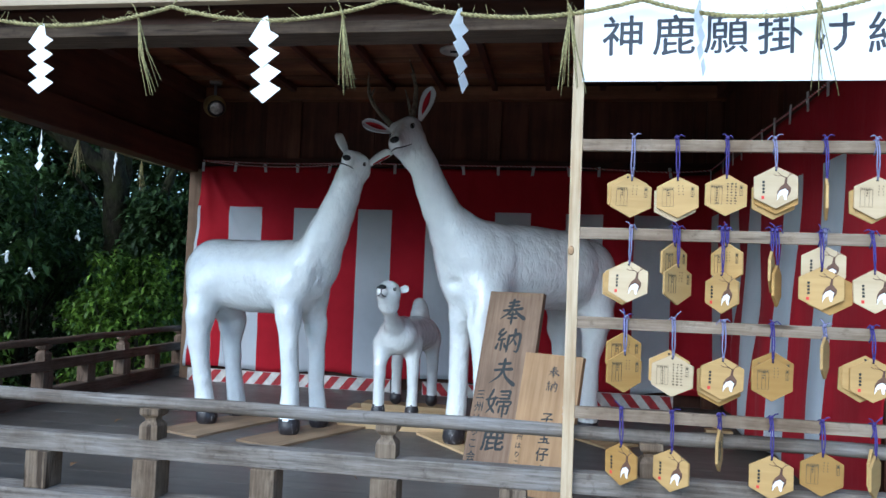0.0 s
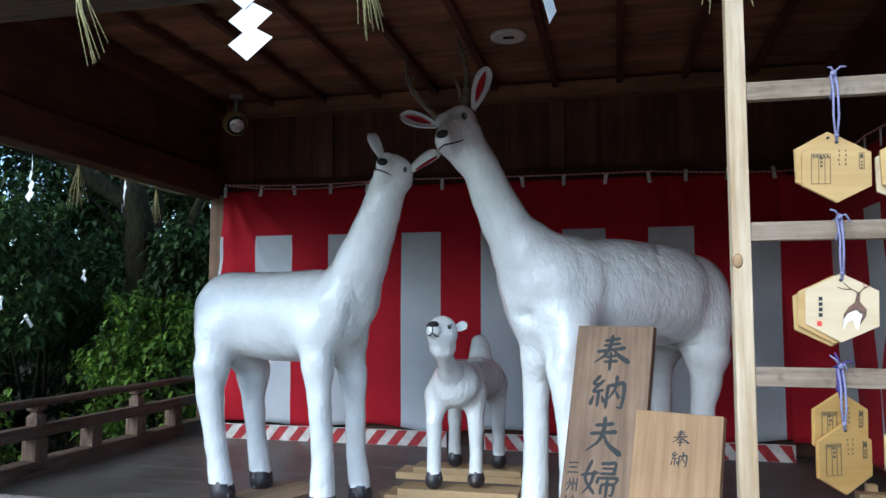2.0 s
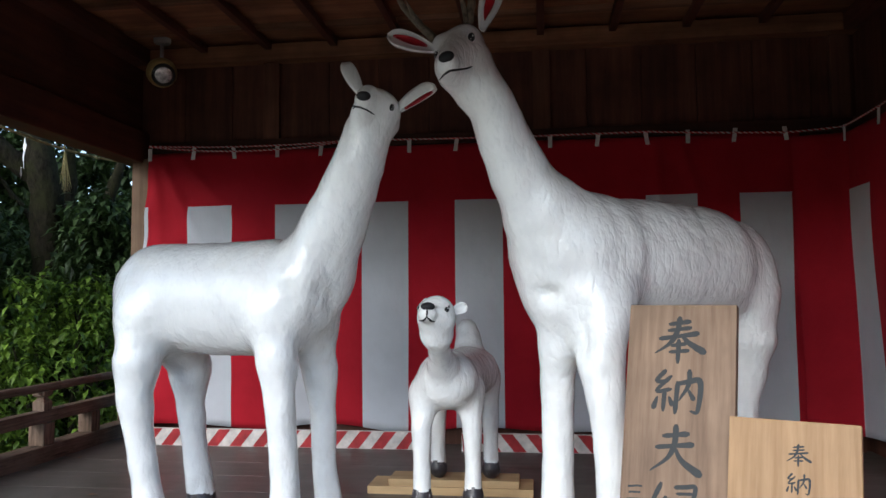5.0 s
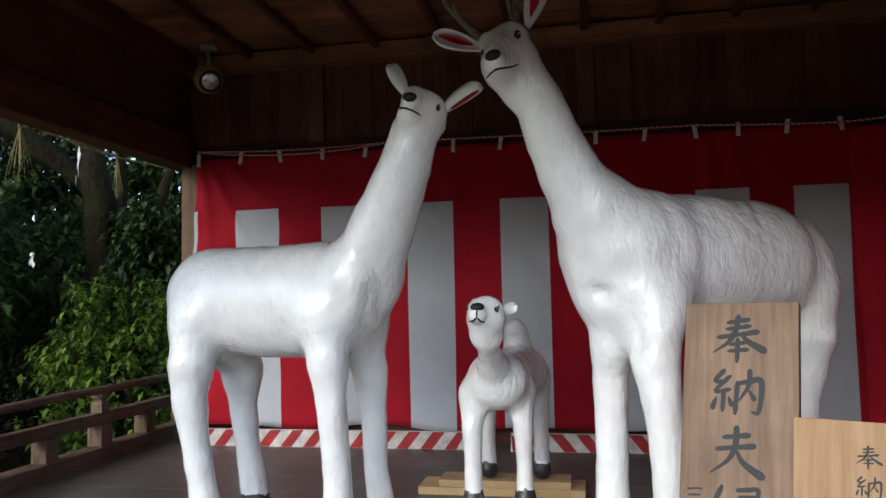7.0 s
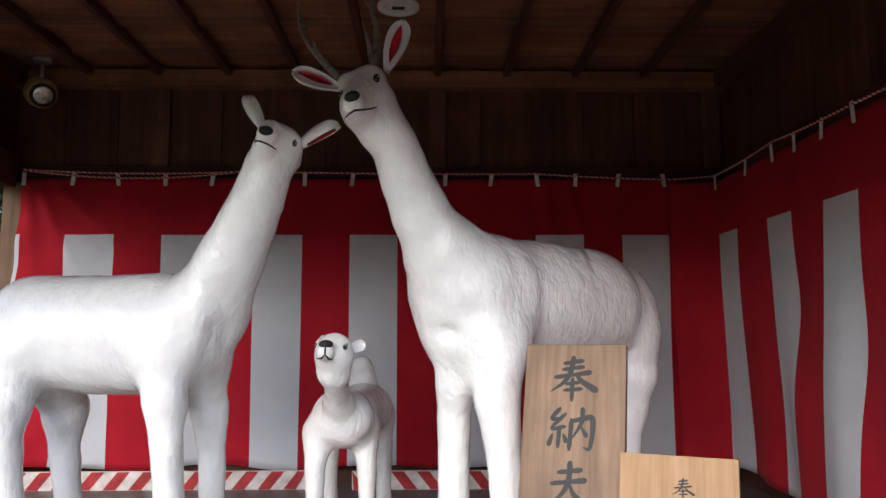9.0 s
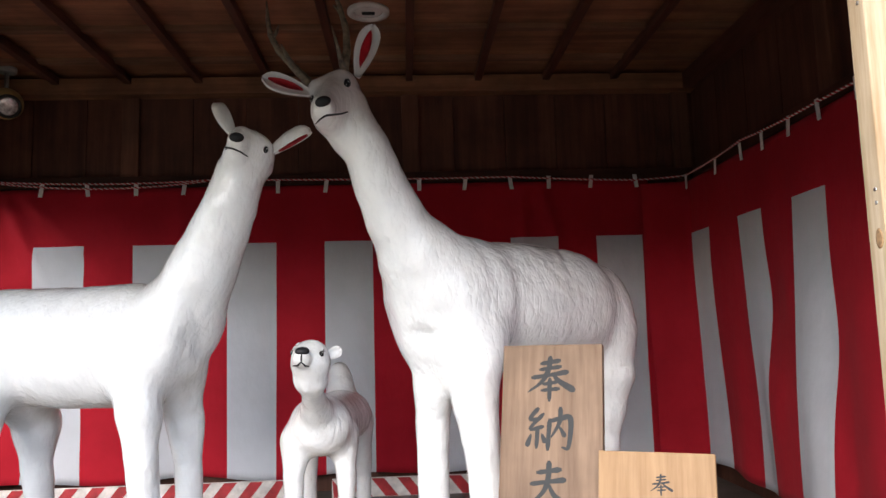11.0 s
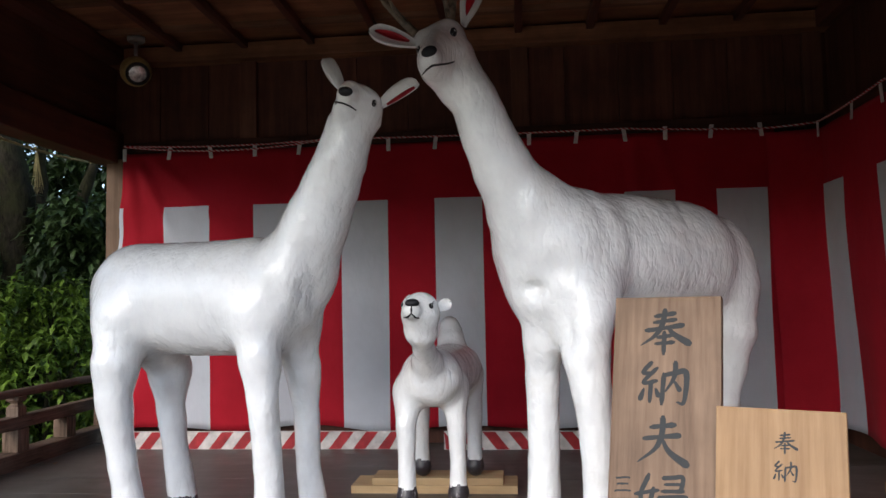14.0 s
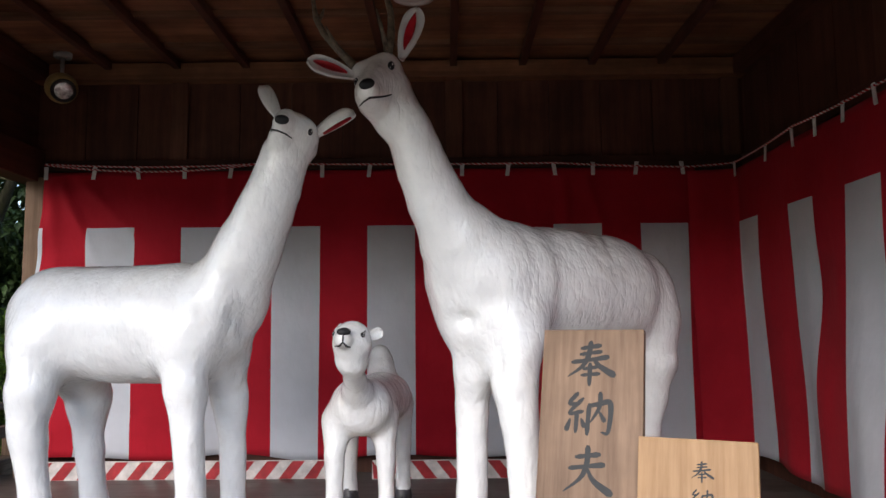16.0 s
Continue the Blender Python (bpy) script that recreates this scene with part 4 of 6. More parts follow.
def stag_extras(bm, tree):
    eye = (-0.1, 1.4, 0.85)
    muzzle_tip(bm, tree, (-0.401, 3.700, 1.539), eye, 0.024, 0.0165, 18)
    pupil(bm, tree, (-0.334, 3.770, 1.618), eye, 0.0115, 0.0165, -8)
    pupil(bm, tree, (-0.445, 3.770, 1.572), eye, 0.0085, 0.013, 10)
    stroke(bm, tree, [(-0.421, 3.700, 1.473), (-0.409, 3.700, 1.486), (-0.392, 3.700, 1.497), (-0.372, 3.700, 1.499), (-0.349, 3.730, 1.511), (-0.331, 3.750, 1.523)], eye, 0.0038)
    ear(bm, (-0.451, 3.810, 1.600), (-0.591, 3.770, 1.640), (0.1, -0.85, 0.45), 0.037)
    ear(bm, (-0.306, 3.850, 1.668), (-0.255, 3.870, 1.847), (-0.1, -0.95, 0.1), 0.037)
    tube(bm, [(-0.450, 3.840, 1.636), (-0.504, 3.820, 1.690), (-0.548, 3.820, 1.741), (-0.576, 3.830, 1.797), (-0.588, 3.850, 1.860), (-0.597, 3.880, 1.932)], [0.015, 0.0125, 0.0105, 0.009, 0.007, 0.002], 9, 5)
    tube(bm, [(-0.489, 3.810, 1.674), (-0.517, 3.790, 1.711), (-0.536, 3.780, 1.749)], [0.009, 0.007, 0.002], 7, 5)
    tube(bm, [(-0.571, 3.830, 1.784), (-0.558, 3.840, 1.811), (-0.554, 3.850, 1.838)], [0.008, 0.006, 0.002], 7, 5)
    tube(bm, [(-0.352, 3.860, 1.678), (-0.341, 3.870, 1.761), (-0.344, 3.890, 1.838), (-0.367, 3.920, 1.934), (-0.398, 3.950, 2.014)], [0.015, 0.013, 0.011, 0.008, 0.002], 9, 5)
    tube(bm, [(-0.355, 3.840, 1.694), (-0.364, 3.820, 1.748), (-0.383, 3.810, 1.818)], [0.009, 0.007, 0.002], 7, 5)
    tube(bm, [(-0.346, 3.900, 1.862), (-0.367, 3.910, 1.910), (-0.387, 3.920, 1.936)], [0.009, 0.006, 0.002], 7, 5)


# hollows of the breast, creases across the flank and the dip before the haunch
STAG_DENTS = (
    ((-0.115, 3.93, 0.845), (0.035, 0.09, 0.03), 0.030), ((-0.06, 3.87, 0.90), (0.03, 0.09, 0.035), 0.005), ((-0.02, 3.86, 0.72), (0.03, 0.08, 0.07), 0.022),
    ((0.20, 4.14, 0.98), (0.014, 0.10, 0.12), 0.003), ((0.36, 4.27, 1.0), (0.013, 0.10, 0.16), 0.005), ((0.415, 4.32, 0.98), (0.015, 0.10, 0.22), 0.012),
    ((0.28, 4.2, 0.93), (0.03, 0.10, 0.12), -0.003), ((0.47, 4.36, 0.99), (0.03, 0.10, 0.16), -0.004))
stag = Clay()
stag.chain([(-0.030, 4.085, 0.975, 0.184), (0.048, 4.155, 0.962, 0.212), (0.235, 4.31, 0.950, 0.230), (0.420, 4.46, 0.940, 0.230), (0.540, 4.560, 0.935, 0.198), (0.605, 4.61, 0.93, 0.120)], 1.0, 0.09)
stag.chain([(-0.050, 4.060, 0.995, 0.162), (-0.135, 3.98, 1.118, 0.124), (-0.190, 3.94, 1.208, 0.101), (-0.241, 3.90, 1.320, 0.086), (-0.280, 3.868, 1.432, 0.075)] + [(-0.322, 3.865, 1.502, 0.074), (-0.345, 3.865, 1.560, 0.069)], 1.0, 0.13)
stag.chain([(-0.366, 3.875, 1.628, 0.064), (-0.367, 3.860, 1.590, 0.072)], 1.0, 0.04)
stag.chain([(-0.427, 3.835, 1.620, 0.037), (-0.355, 3.840, 1.640, 0.040)], 1.0, 0.025)
stag.chain([(-0.386, 3.810, 1.571, 0.058), (-0.399, 3.745, 1.532, 0.043), (-0.399, 3.722, 1.520, 0.036)], 1.0, 0.02)
stag.chain([(-0.393, 3.800, 1.521, 0.046), (-0.406, 3.755, 1.505, 0.028)], 1.0, 0.02)
stag.chain([(-0.385, 3.800, 1.505, 0.034), (-0.348, 3.850, 1.468, 0.040)], 1.0, 0.05)
stag.chain([(-0.382, 3.800, 1.619, 0.024), (-0.392, 3.735, 1.560, 0.020), (-0.398, 3.715, 1.536, 0.020)], 1.0, 0.015)
stag.chain([(-0.070, 4.05, 0.82, 0.112), (-0.078, 4.05, 0.69, 0.075), (-0.090, 4.07, 0.575, 0.056), (-0.092, 4.07, 0.42, 0.053), (-0.095, 4.07, 0.25, 0.053), (-0.099, 4.06, 0.12, 0.056), (-0.102, 4.05, 0.045, 0.060)], 1.0, 0.09)
stag.chain([(0.045, 3.98, 0.80, 0.108), (0.035, 3.90, 0.66, 0.076), (0.048, 3.88, 0.545, 0.060), (0.060, 3.88, 0.43, 0.054), (0.066, 3.88, 0.25, 0.053), (0.066, 3.87, 0.12, 0.056), (0.066, 3.86, 0.045, 0.060)], 1.0, 0.09)
stag.chain([(0.598, 4.53, 0.83, 0.150), (0.626, 4.52, 0.68, 0.105), (0.622, 4.52, 0.56, 0.070), (0.605, 4.52, 0.44, 0.053), (0.60, 4.52, 0.25, 0.051), (0.60, 4.51, 0.12, 0.056), (0.60, 4.50, 0.045, 0.060)], 1.0, 0.05)
stag.chain([(0.46, 4.68, 0.78, 0.13), (0.425, 4.76, 0.60, 0.078), (0.435, 4.78, 0.50, 0.058), (0.440, 4.78, 0.36, 0.049), (0.44, 4.78, 0.20, 0.049), (0.44, 4.77, 0.10, 0.055), (0.44, 4.76, 0.045, 0.060)], 1.0, 0.05)
statue("deer_statue", "largest glossy white papier-mache stag statue with antlers", stag, 0.0100, 0.095, stag_extras, 0.0034, STAG_DENTS).location = (-0.014, -0.018, 0)


def fawn_extras(bm, tree):
    eye = (-0.2, 1.5, 0.85)
    muzzle_tip(bm, tree, (-0.509, 3.970, 0.810), eye, 0.0235, 0.0150)
    pupil(bm, tree, (-0.451, 3.990, 0.799), eye, 0.0085, 0.0098, 0, True)
    pupil(bm, tree, (-0.548, 4.020, 0.804), eye, 0.005, 0.009, 0)
    stroke(bm, tree, [(-0.511, 3.970, 0.801), (-0.512, 3.970, 0.776)], eye, 0.0034)
    stroke(bm, tree, [(-0.512, 3.970, 0.776), (-0.523, 3.970, 0.765), (-0.538, 3.970, 0.764)], eye, 0.0036)
    stroke(bm, tree, [(-0.512, 3.970, 0.776), (-0.499, 3.970, 0.763), (-0.487, 3.970, 0.761)], eye, 0.0036)
    ear(bm, (-0.453, 4.110, 0.784), (-0.397, 4.130, 0.811), (0.3, -0.9, 0.2), 0.020, False)
    ear(bm, (-0.549, 4.130, 0.802), (-0.560, 4.200, 0.824), (-0.4, -0.9, 0.2), 0.022, False)


fawn = Clay()
fawn.chain([(-0.498, 4.370, 0.526, 0.106), (-0.496, 4.450, 0.527, 0.111), (-0.472, 4.650, 0.526, 0.106), (-0.451, 4.800, 0.522, 0.108), (-0.446, 4.850, 0.516, 0.100)], 1.10, 0.04)
fawn.chain([(-0.498, 4.350, 0.545, 0.090), (-0.500, 4.270, 0.593, 0.058), (-0.499, 4.190, 0.639, 0.041), (-0.497, 4.130, 0.675, 0.037), (-0.496, 4.110, 0.702, 0.041)], 1.0, 0.04)
fawn.chain([(-0.501, 4.105, 0.722, 0.058), (-0.497, 4.085, 0.767, 0.067), (-0.499, 4.090, 0.782, 0.064)], 1.0, 0.03)
fawn.chain([(-0.504, 4.050, 0.776, 0.045), (-0.515, 4.005, 0.785, 0.030)], 1.0, 0.02)
fawn.chain([(-0.462, 4.820, 0.639, 0.060), (-0.465, 4.840, 0.676, 0.052), (-0.469, 4.840, 0.701, 0.044)], 1.0, 0.03)
for x0, x1, y0, y1 in ((-0.584, -0.592, 4.38, 4.34), (-0.425, -0.408, 4.42, 4.40), (-0.560, -0.600, 4.84, 4.84), (-0.390, -0.372, 4.86, 4.85)):
    fawn.chain([(x0, y0, 0.48, 0.062), (x1, y1, 0.36, 0.038), (x1, y1, 0.22, 0.031), (x1, y1, 0.14, 0.033), (x1, y1 - 0.004, 0.10, 0.041)], 1.0, 0.035)
statue("deer_statue", "small white papier-mache fawn statue between the two large ones", fawn, 0.0075, 0.135, fawn_extras, 0.0028).location = (-0.009, -0.01, 0)


# ---- boards under the statues ----
def plank(x, y, l, w, z0, z1, turn, mat, label):
    return thing("base_board", slab(-l / 2, l / 2, -w / 2, w / 2, z0, z1, 0.002), mat, label, "board", "boards under the statues", m=pose(x, y, 0, 0, 0, turn))


plank(-1.42, 4.16, 0.30, 0.76, -0.02, 0.012, -20, M_BOARD_Y, "thin brown board under the hind hooves")
plank(-0.90, 4.08, 0.27, 0.84, -0.02, 0.012, -24, M_BOARD_Y, "thin brown board under the front hooves")
plank(0.02, 3.98, 0.28, 0.86, -0.02, 0.012, 38, M_BOARD, "thin raw board under the front hooves")
plank(0.52, 4.62, 0.28, 0.86, -0.02, 0.012, 38, M_BOARD, "thin raw board under the hind hooves")
plank(-0.555, 4.86, 0.71, 0.19, -0.02, 0.032, 0, M_BOARD, "raw timber bearer on the floor")
plank(-0.540, 4.85, 0.56, 0.15, 0.032, 0.062, 0, M_BOARD, "raw timber board on a bearer under the fawn")
plank(-0.500, 4.38, 0.66, 0.18, -0.02, 0.032, 0, M_BOARD, "raw timber bearer on the floor")
plank(-0.490, 4.37, 0.55, 0.15, 0.032, 0.062, 1, M_BOARD, "raw timber board on a bearer under the fawn")


# ---- brush writing ----
# strokes in a unit square: points along the stroke, then its width at the start, middle and end
BRUSH = {
    "奉": (((-0.22, 0.34), (0.22, 0.41), 1.0, 0.8, 1.2), ((-0.24, 0.20), (0.24, 0.27), 0.9, 0.7, 1.1), ((-0.42, 0.02), (0.00, 0.08), (0.40, 0.15), 1.0, 0.8, 1.3),
          ((0.00, 0.50), (-0.05, 0.18), (-0.20, -0.08), (-0.50, -0.30), 1.2, 1.1, 0.3), ((0.04, 0.12), (0.20, -0.06), (0.54, -0.27), 0.6, 1.1, 1.6),
          ((-0.16, -0.13), (0.16, -0.08), 0.8, 0.7, 0.9), ((-0.20, -0.27), (0.20, -0.23), 0.8, 0.7, 1.0), ((-0.01, 0.00), (-0.02, -0.50), 1.1, 1.0, 0.9)),
    "納": (((-0.26, 0.48), (-0.44, 0.25), (-0.22, 0.24), 1.0, 0.9, 0.8), ((-0.14, 0.36), (-0.44, 0.03), (-0.14, 0.08), 0.9, 0.7, 0.9), ((-0.27, 0.06), (-0.29, -0.38), 0.9, 0.9, 0.8),
          ((-0.42, -0.10), (-0.50, -0.34), 0.5, 0.9, 1.2), ((-0.17, -0.09), (-0.10, -0.26), 0.5, 0.9, 1.1), ((0.00, 0.24), (-0.04, -0.42), 1.1, 0.9, 1.0),
          ((0.00, 0.20), (0.22, 0.25), (0.46, 0.26), (0.42, -0.34), (0.28, -0.36), 0.8, 1.2, 0.4), ((0.24, 0.50), (0.22, 0.18), (0.04, -0.14), 1.0, 0.9, 0.4), ((0.22, 0.08), (0.34, -0.12), 0.5, 0.8, 1.2)),
    "夫": (((-0.26, 0.28), (0.26, 0.36), 1.1, 0.8, 1.3), ((-0.40, 0.04), (0.00, 0.10), (0.36, 0.15), 1.0, 0.8, 1.3), ((0.00, 0.52), (-0.02, 0.15), (-0.15, -0.15), (-0.50, -0.44), 1.2, 1.1, 0.3),
          ((-0.01, 0.06), (0.14, -0.20), (0.52, -0.45), 0.6, 1.1, 1.7)),
    "婦": (((-0.26, 0.48), (-0.42, 0.00), (-0.14, -0.38), 1.0, 0.9, 1.0), ((-0.16, 0.22), (-0.26, -0.14), (-0.48, -0.42), 1.0, 0.9, 0.3), ((-0.54, 0.06), (-0.06, 0.18), 0.9, 0.7, 0.9),
          ((0.02, 0.42), (0.24, 0.45), (0.42, 0.46), (0.38, 0.18), 0.9, 0.9, 0.9), ((0.06, 0.30), (0.38, 0.33), 0.7, 0.6, 0.7), ((0.00, 0.16), (0.44, 0.20), 0.8, 0.7, 0.9),
          ((-0.03, 0.06), (-0.08, -0.10), 0.8, 0.9, 0.9), ((-0.03, 0.04), (0.24, 0.07), (0.50, 0.08), (0.43, -0.07), 0.7, 0.9, 0.5), ((0.06, -0.12), (0.04, -0.36), 0.8, 0.8, 0.8),
          ((0.06, -0.12), (0.24, -0.10), (0.40, -0.10), (0.37, -0.36), (0.29, -0.36), 0.7, 0.9, 0.4), ((0.22, 0.04), (0.20, -0.54), 0.9, 0.9, 0.5)),
    "三": (((-0.24, 0.32), (0.22, 0.38), 1.0, 0.8, 1.2), ((-0.20, 0.02), (0.20, 0.07), 0.9, 0.8, 1.1), ((-0.44, -0.34), (0.00, -0.31), (0.44, -0.30), 1.1, 0.8, 1.3)),
}


def brush_stroke(bm, pts, widths, wide, lift):
    """A flat stroke of ink through the points, swelling and thinning along its length."""
    P = [Vector((x, z)) for x, z in pts]
    P = [P[0] * 2 - P[1]] + P + [P[-1] * 2 - P[-2]]
    line = []
    for a, b, c, d in zip(P, P[1:], P[2:], P[3:]):
        for k in range(7):
            t = k / 7
            line.append(0.5 * ((2 * b) + (c - a) * t + (2 * a - 5 * b + 4 * c - d) * t * t + (3 * b - a - 3 * c + d) * t ** 3))
    line.append(P[-2])
    n = len(line) - 1
    left, right = [], []
    for i, p in enumerate(line):
        t = i / n
        d = (line[min(n, i + 1)] - line[max(0, i - 1)]).normalized()
        o = Vector((-d.y, d.x))
        w = widths[0] + (widths[1] - widths[0]) * t * 2 if t < 0.5 else widths[1] + (widths[2] - widths[1]) * (t * 2 - 1)
        w *= wide / 2 * (1 + 0.10 * noise.noise(Vector((p.x * 9, p.y * 9, lift * 9000))))
        if i in (0, n):
            w *= 0.45
            p = p + d * wide * (0.18 if i else -0.18)
        left.append(p + o * w)
        right.append(p - o * w)
    ring = left + right[::-1]
    front = [bm.verts.new((q.x, -0.0004 - lift, q.y)) for q in ring]
    back = [bm.verts.new((q.x, 0.001, q.y)) for q in ring]
    m = len(ring)
    for i in range(n):
        bm.faces.new((front[i], front[m - 1 - i], front[m - 2 - i], front[i + 1]))
    for i in range(m):
        bm.faces.new((front[i], front[(i + 1) % m], back[(i + 1) % m], back[i]))


def brushed(ch, size, place, parent, mat, wide=0.105):
    """One brush-written character as a part of its plaque."""
    bm = bmesh.new()
    for k, st in enumerate(BRUSH[ch]):
        brush_stroke(bm, [(x * size, z * size) for x, z in st[:-3]], st[-3:], wide * size, 0.00005 * k)
    bmesh.ops.recalc_face_normals(bm, faces=bm.faces[:])
    ob = part("character", bm, mat, parent)
    ob.matrix_local = Matrix.Translation(place)
    return ob


# ---- dedication plaques ----
def plaque(top_left, top_right, mat, label, length, thick):
    """A board that stands on the floor and leans back; its own x runs across, z up the face."""
    a, b = Vector(top_left), Vector(top_right)
    u = (b - a).normalized()
    n = Vector((u.y, -u.x, 0)).normalized()
    down = (n * 0.27 - Vector((0, 0, 0.963))).normalized()
    foot = (a + b) / 2 + down * length
    x, z = u, -down
    y = z.cross(x)
    m = Matrix((x, y, z)).transposed().to_4x4()
    m.translation = foot
    w = (b - a).length
    root = tagged(new("dedication_plaque"), label, "plaque", "dedication plaques")
    root.matrix_world = m
    part("board", slab(-w / 2, w / 2, 0.0, thick, 0.0, length, 0.0025), mat, root)
    return root, w, length


big, bw, bl = plaque((0.089, 3.647, 0.814), (0.340, 3.540, 0.814), M_PLAQUE, "tall brown cedar plaque with brushed black characters", 0.845, 0.032)
for i, ch in enumerate("奉納夫婦鹿"):
    place = (-0.003, -0.0003, bl - (0.094, 0.232, 0.374, 0.512, 0.662)[i])
    if ch in BRUSH:
        brushed(ch, 0.120, place, big, M_INK)
    else:
        character(ch, 0.120, place, big, M_INK, 0.0021, 1.0)
for i, ch in enumerate("三州はりこ会"):
    character(ch, 0.046, (0.037 - bw / 2, -0.0003, bl - 0.484 - 0.0545 * i), big, M_INK, 0.0006, 1.0)
small, sw, sl = plaque((0.275, 3.378, 0.560), (0.517, 3.264, 0.560), M_PLAQUE2, "shorter golden cypress plaque with brushed black characters", 0.581, 0.028)
for i, ch in enumerate("奉納子宝仔鹿"):
    place = (0.012, -0.0003, sl - (0.074, 0.136, 0.270, 0.340, 0.410, 0.480)[i])
    if ch in BRUSH:
        brushed(ch, 0.047, place, small, M_INK, 0.088)
    else:
        character(ch, 0.058, place, small, M_INK, 0.0010, 1.0)
for i, ch in enumerate("三州はりこ会"):
    character(ch, 0.028, (0.034 - sw / 2, -0.0003, sl - 0.32 - 0.036 * i), small, M_INK, 0.0004, 1.0)

# ---- votive rack ----
BARS = (1.283, 1.012, 0.740, 0.468)
RACK_X, RACK_Y = -0.028, 0.066
rack = tagged(new("votive_rack"), "pine rack of laths hung with votive plaques before the stage", "rack")


def rack_x(x):
    return 0.426 + (x + RACK_X - 0.426) * 1.0133


def rack_z(z):
    return 0.841 + (z - 0.841) * 1.0133


for x in (0.436, 1.950):
    part("upright", slab(x, x + 0.035, 2.465, 2.501, GROUND, 1.70, 0.003), M_LATH_Z, rack, "new pine upright")
for x, y, z, r, turn in ((0.446, 2.4652, 0.958, 0.013, 0), (0.4362, 2.478, 0.958, 0.012, -90)):
    part("knot", lathe(bmesh.new(), [(0.001, 0.0012), (r * 0.6, 0.0010), (r, 0.0)], 14, pose(x, y, z, 90, 0, turn) @ Matrix.Diagonal((0.75, 1.25, 1, 1))), M_KNOT, rack, "dark knot in the pine")
for z in BARS:
    part("lath", slab(0.4712, 1.9498, 2.466, 2.487, rack_z(z) - 0.018, rack_z(z) + 0.018, 0.002), M_LATH_X, rack)
    for dz in (-0.009, 0.009):
        part("screw", lathe(bmesh.new(), [(0.0028, 0.0), (0.0028, 0.0010), (0.001, 0.0013)], 8, pose(0.436, 2.477, rack_z(z) + dz, 0, -90)), M_METAL, rack)
sign = tagged(new("sign_board"), "white sheet sign with dark blue-black characters above the rack", "sign")
sign.location = (rack_x(1.22), 2.378 + RACK_Y, rack_z(1.617))
part("sheet", slab(-0.738, 0.738, 0.0, 0.006, -0.146, 0.146, 0.001), M_SIGN, sign)
for i, ch in enumerate("神鹿願掛け絵"):
    character(ch, 0.132, (0.600 + 0.153 * i - 1.22, -0.0006, -0.003), sign, M_INKBLUE, 0.0012, 0.25)

HEX_W, HEX_H = 0.0605, 0.0635
HEXAGON = [(0, HEX_H), (HEX_W, HEX_H * 0.5), (HEX_W, -HEX_H * 0.5), (0, -HEX_H), (-HEX_W, -HEX_H * 0.5), (-HEX_W, HEX_H * 0.5)]


def rect(bm, x, z, w, h, mat=0):
    prism(bm, [(x - w / 2, z - h / 2), (x + w / 2, z - h / 2), (x + w / 2, z + h / 2), (x - w / 2, z + h / 2)], -0.0051, -0.0039, mat)


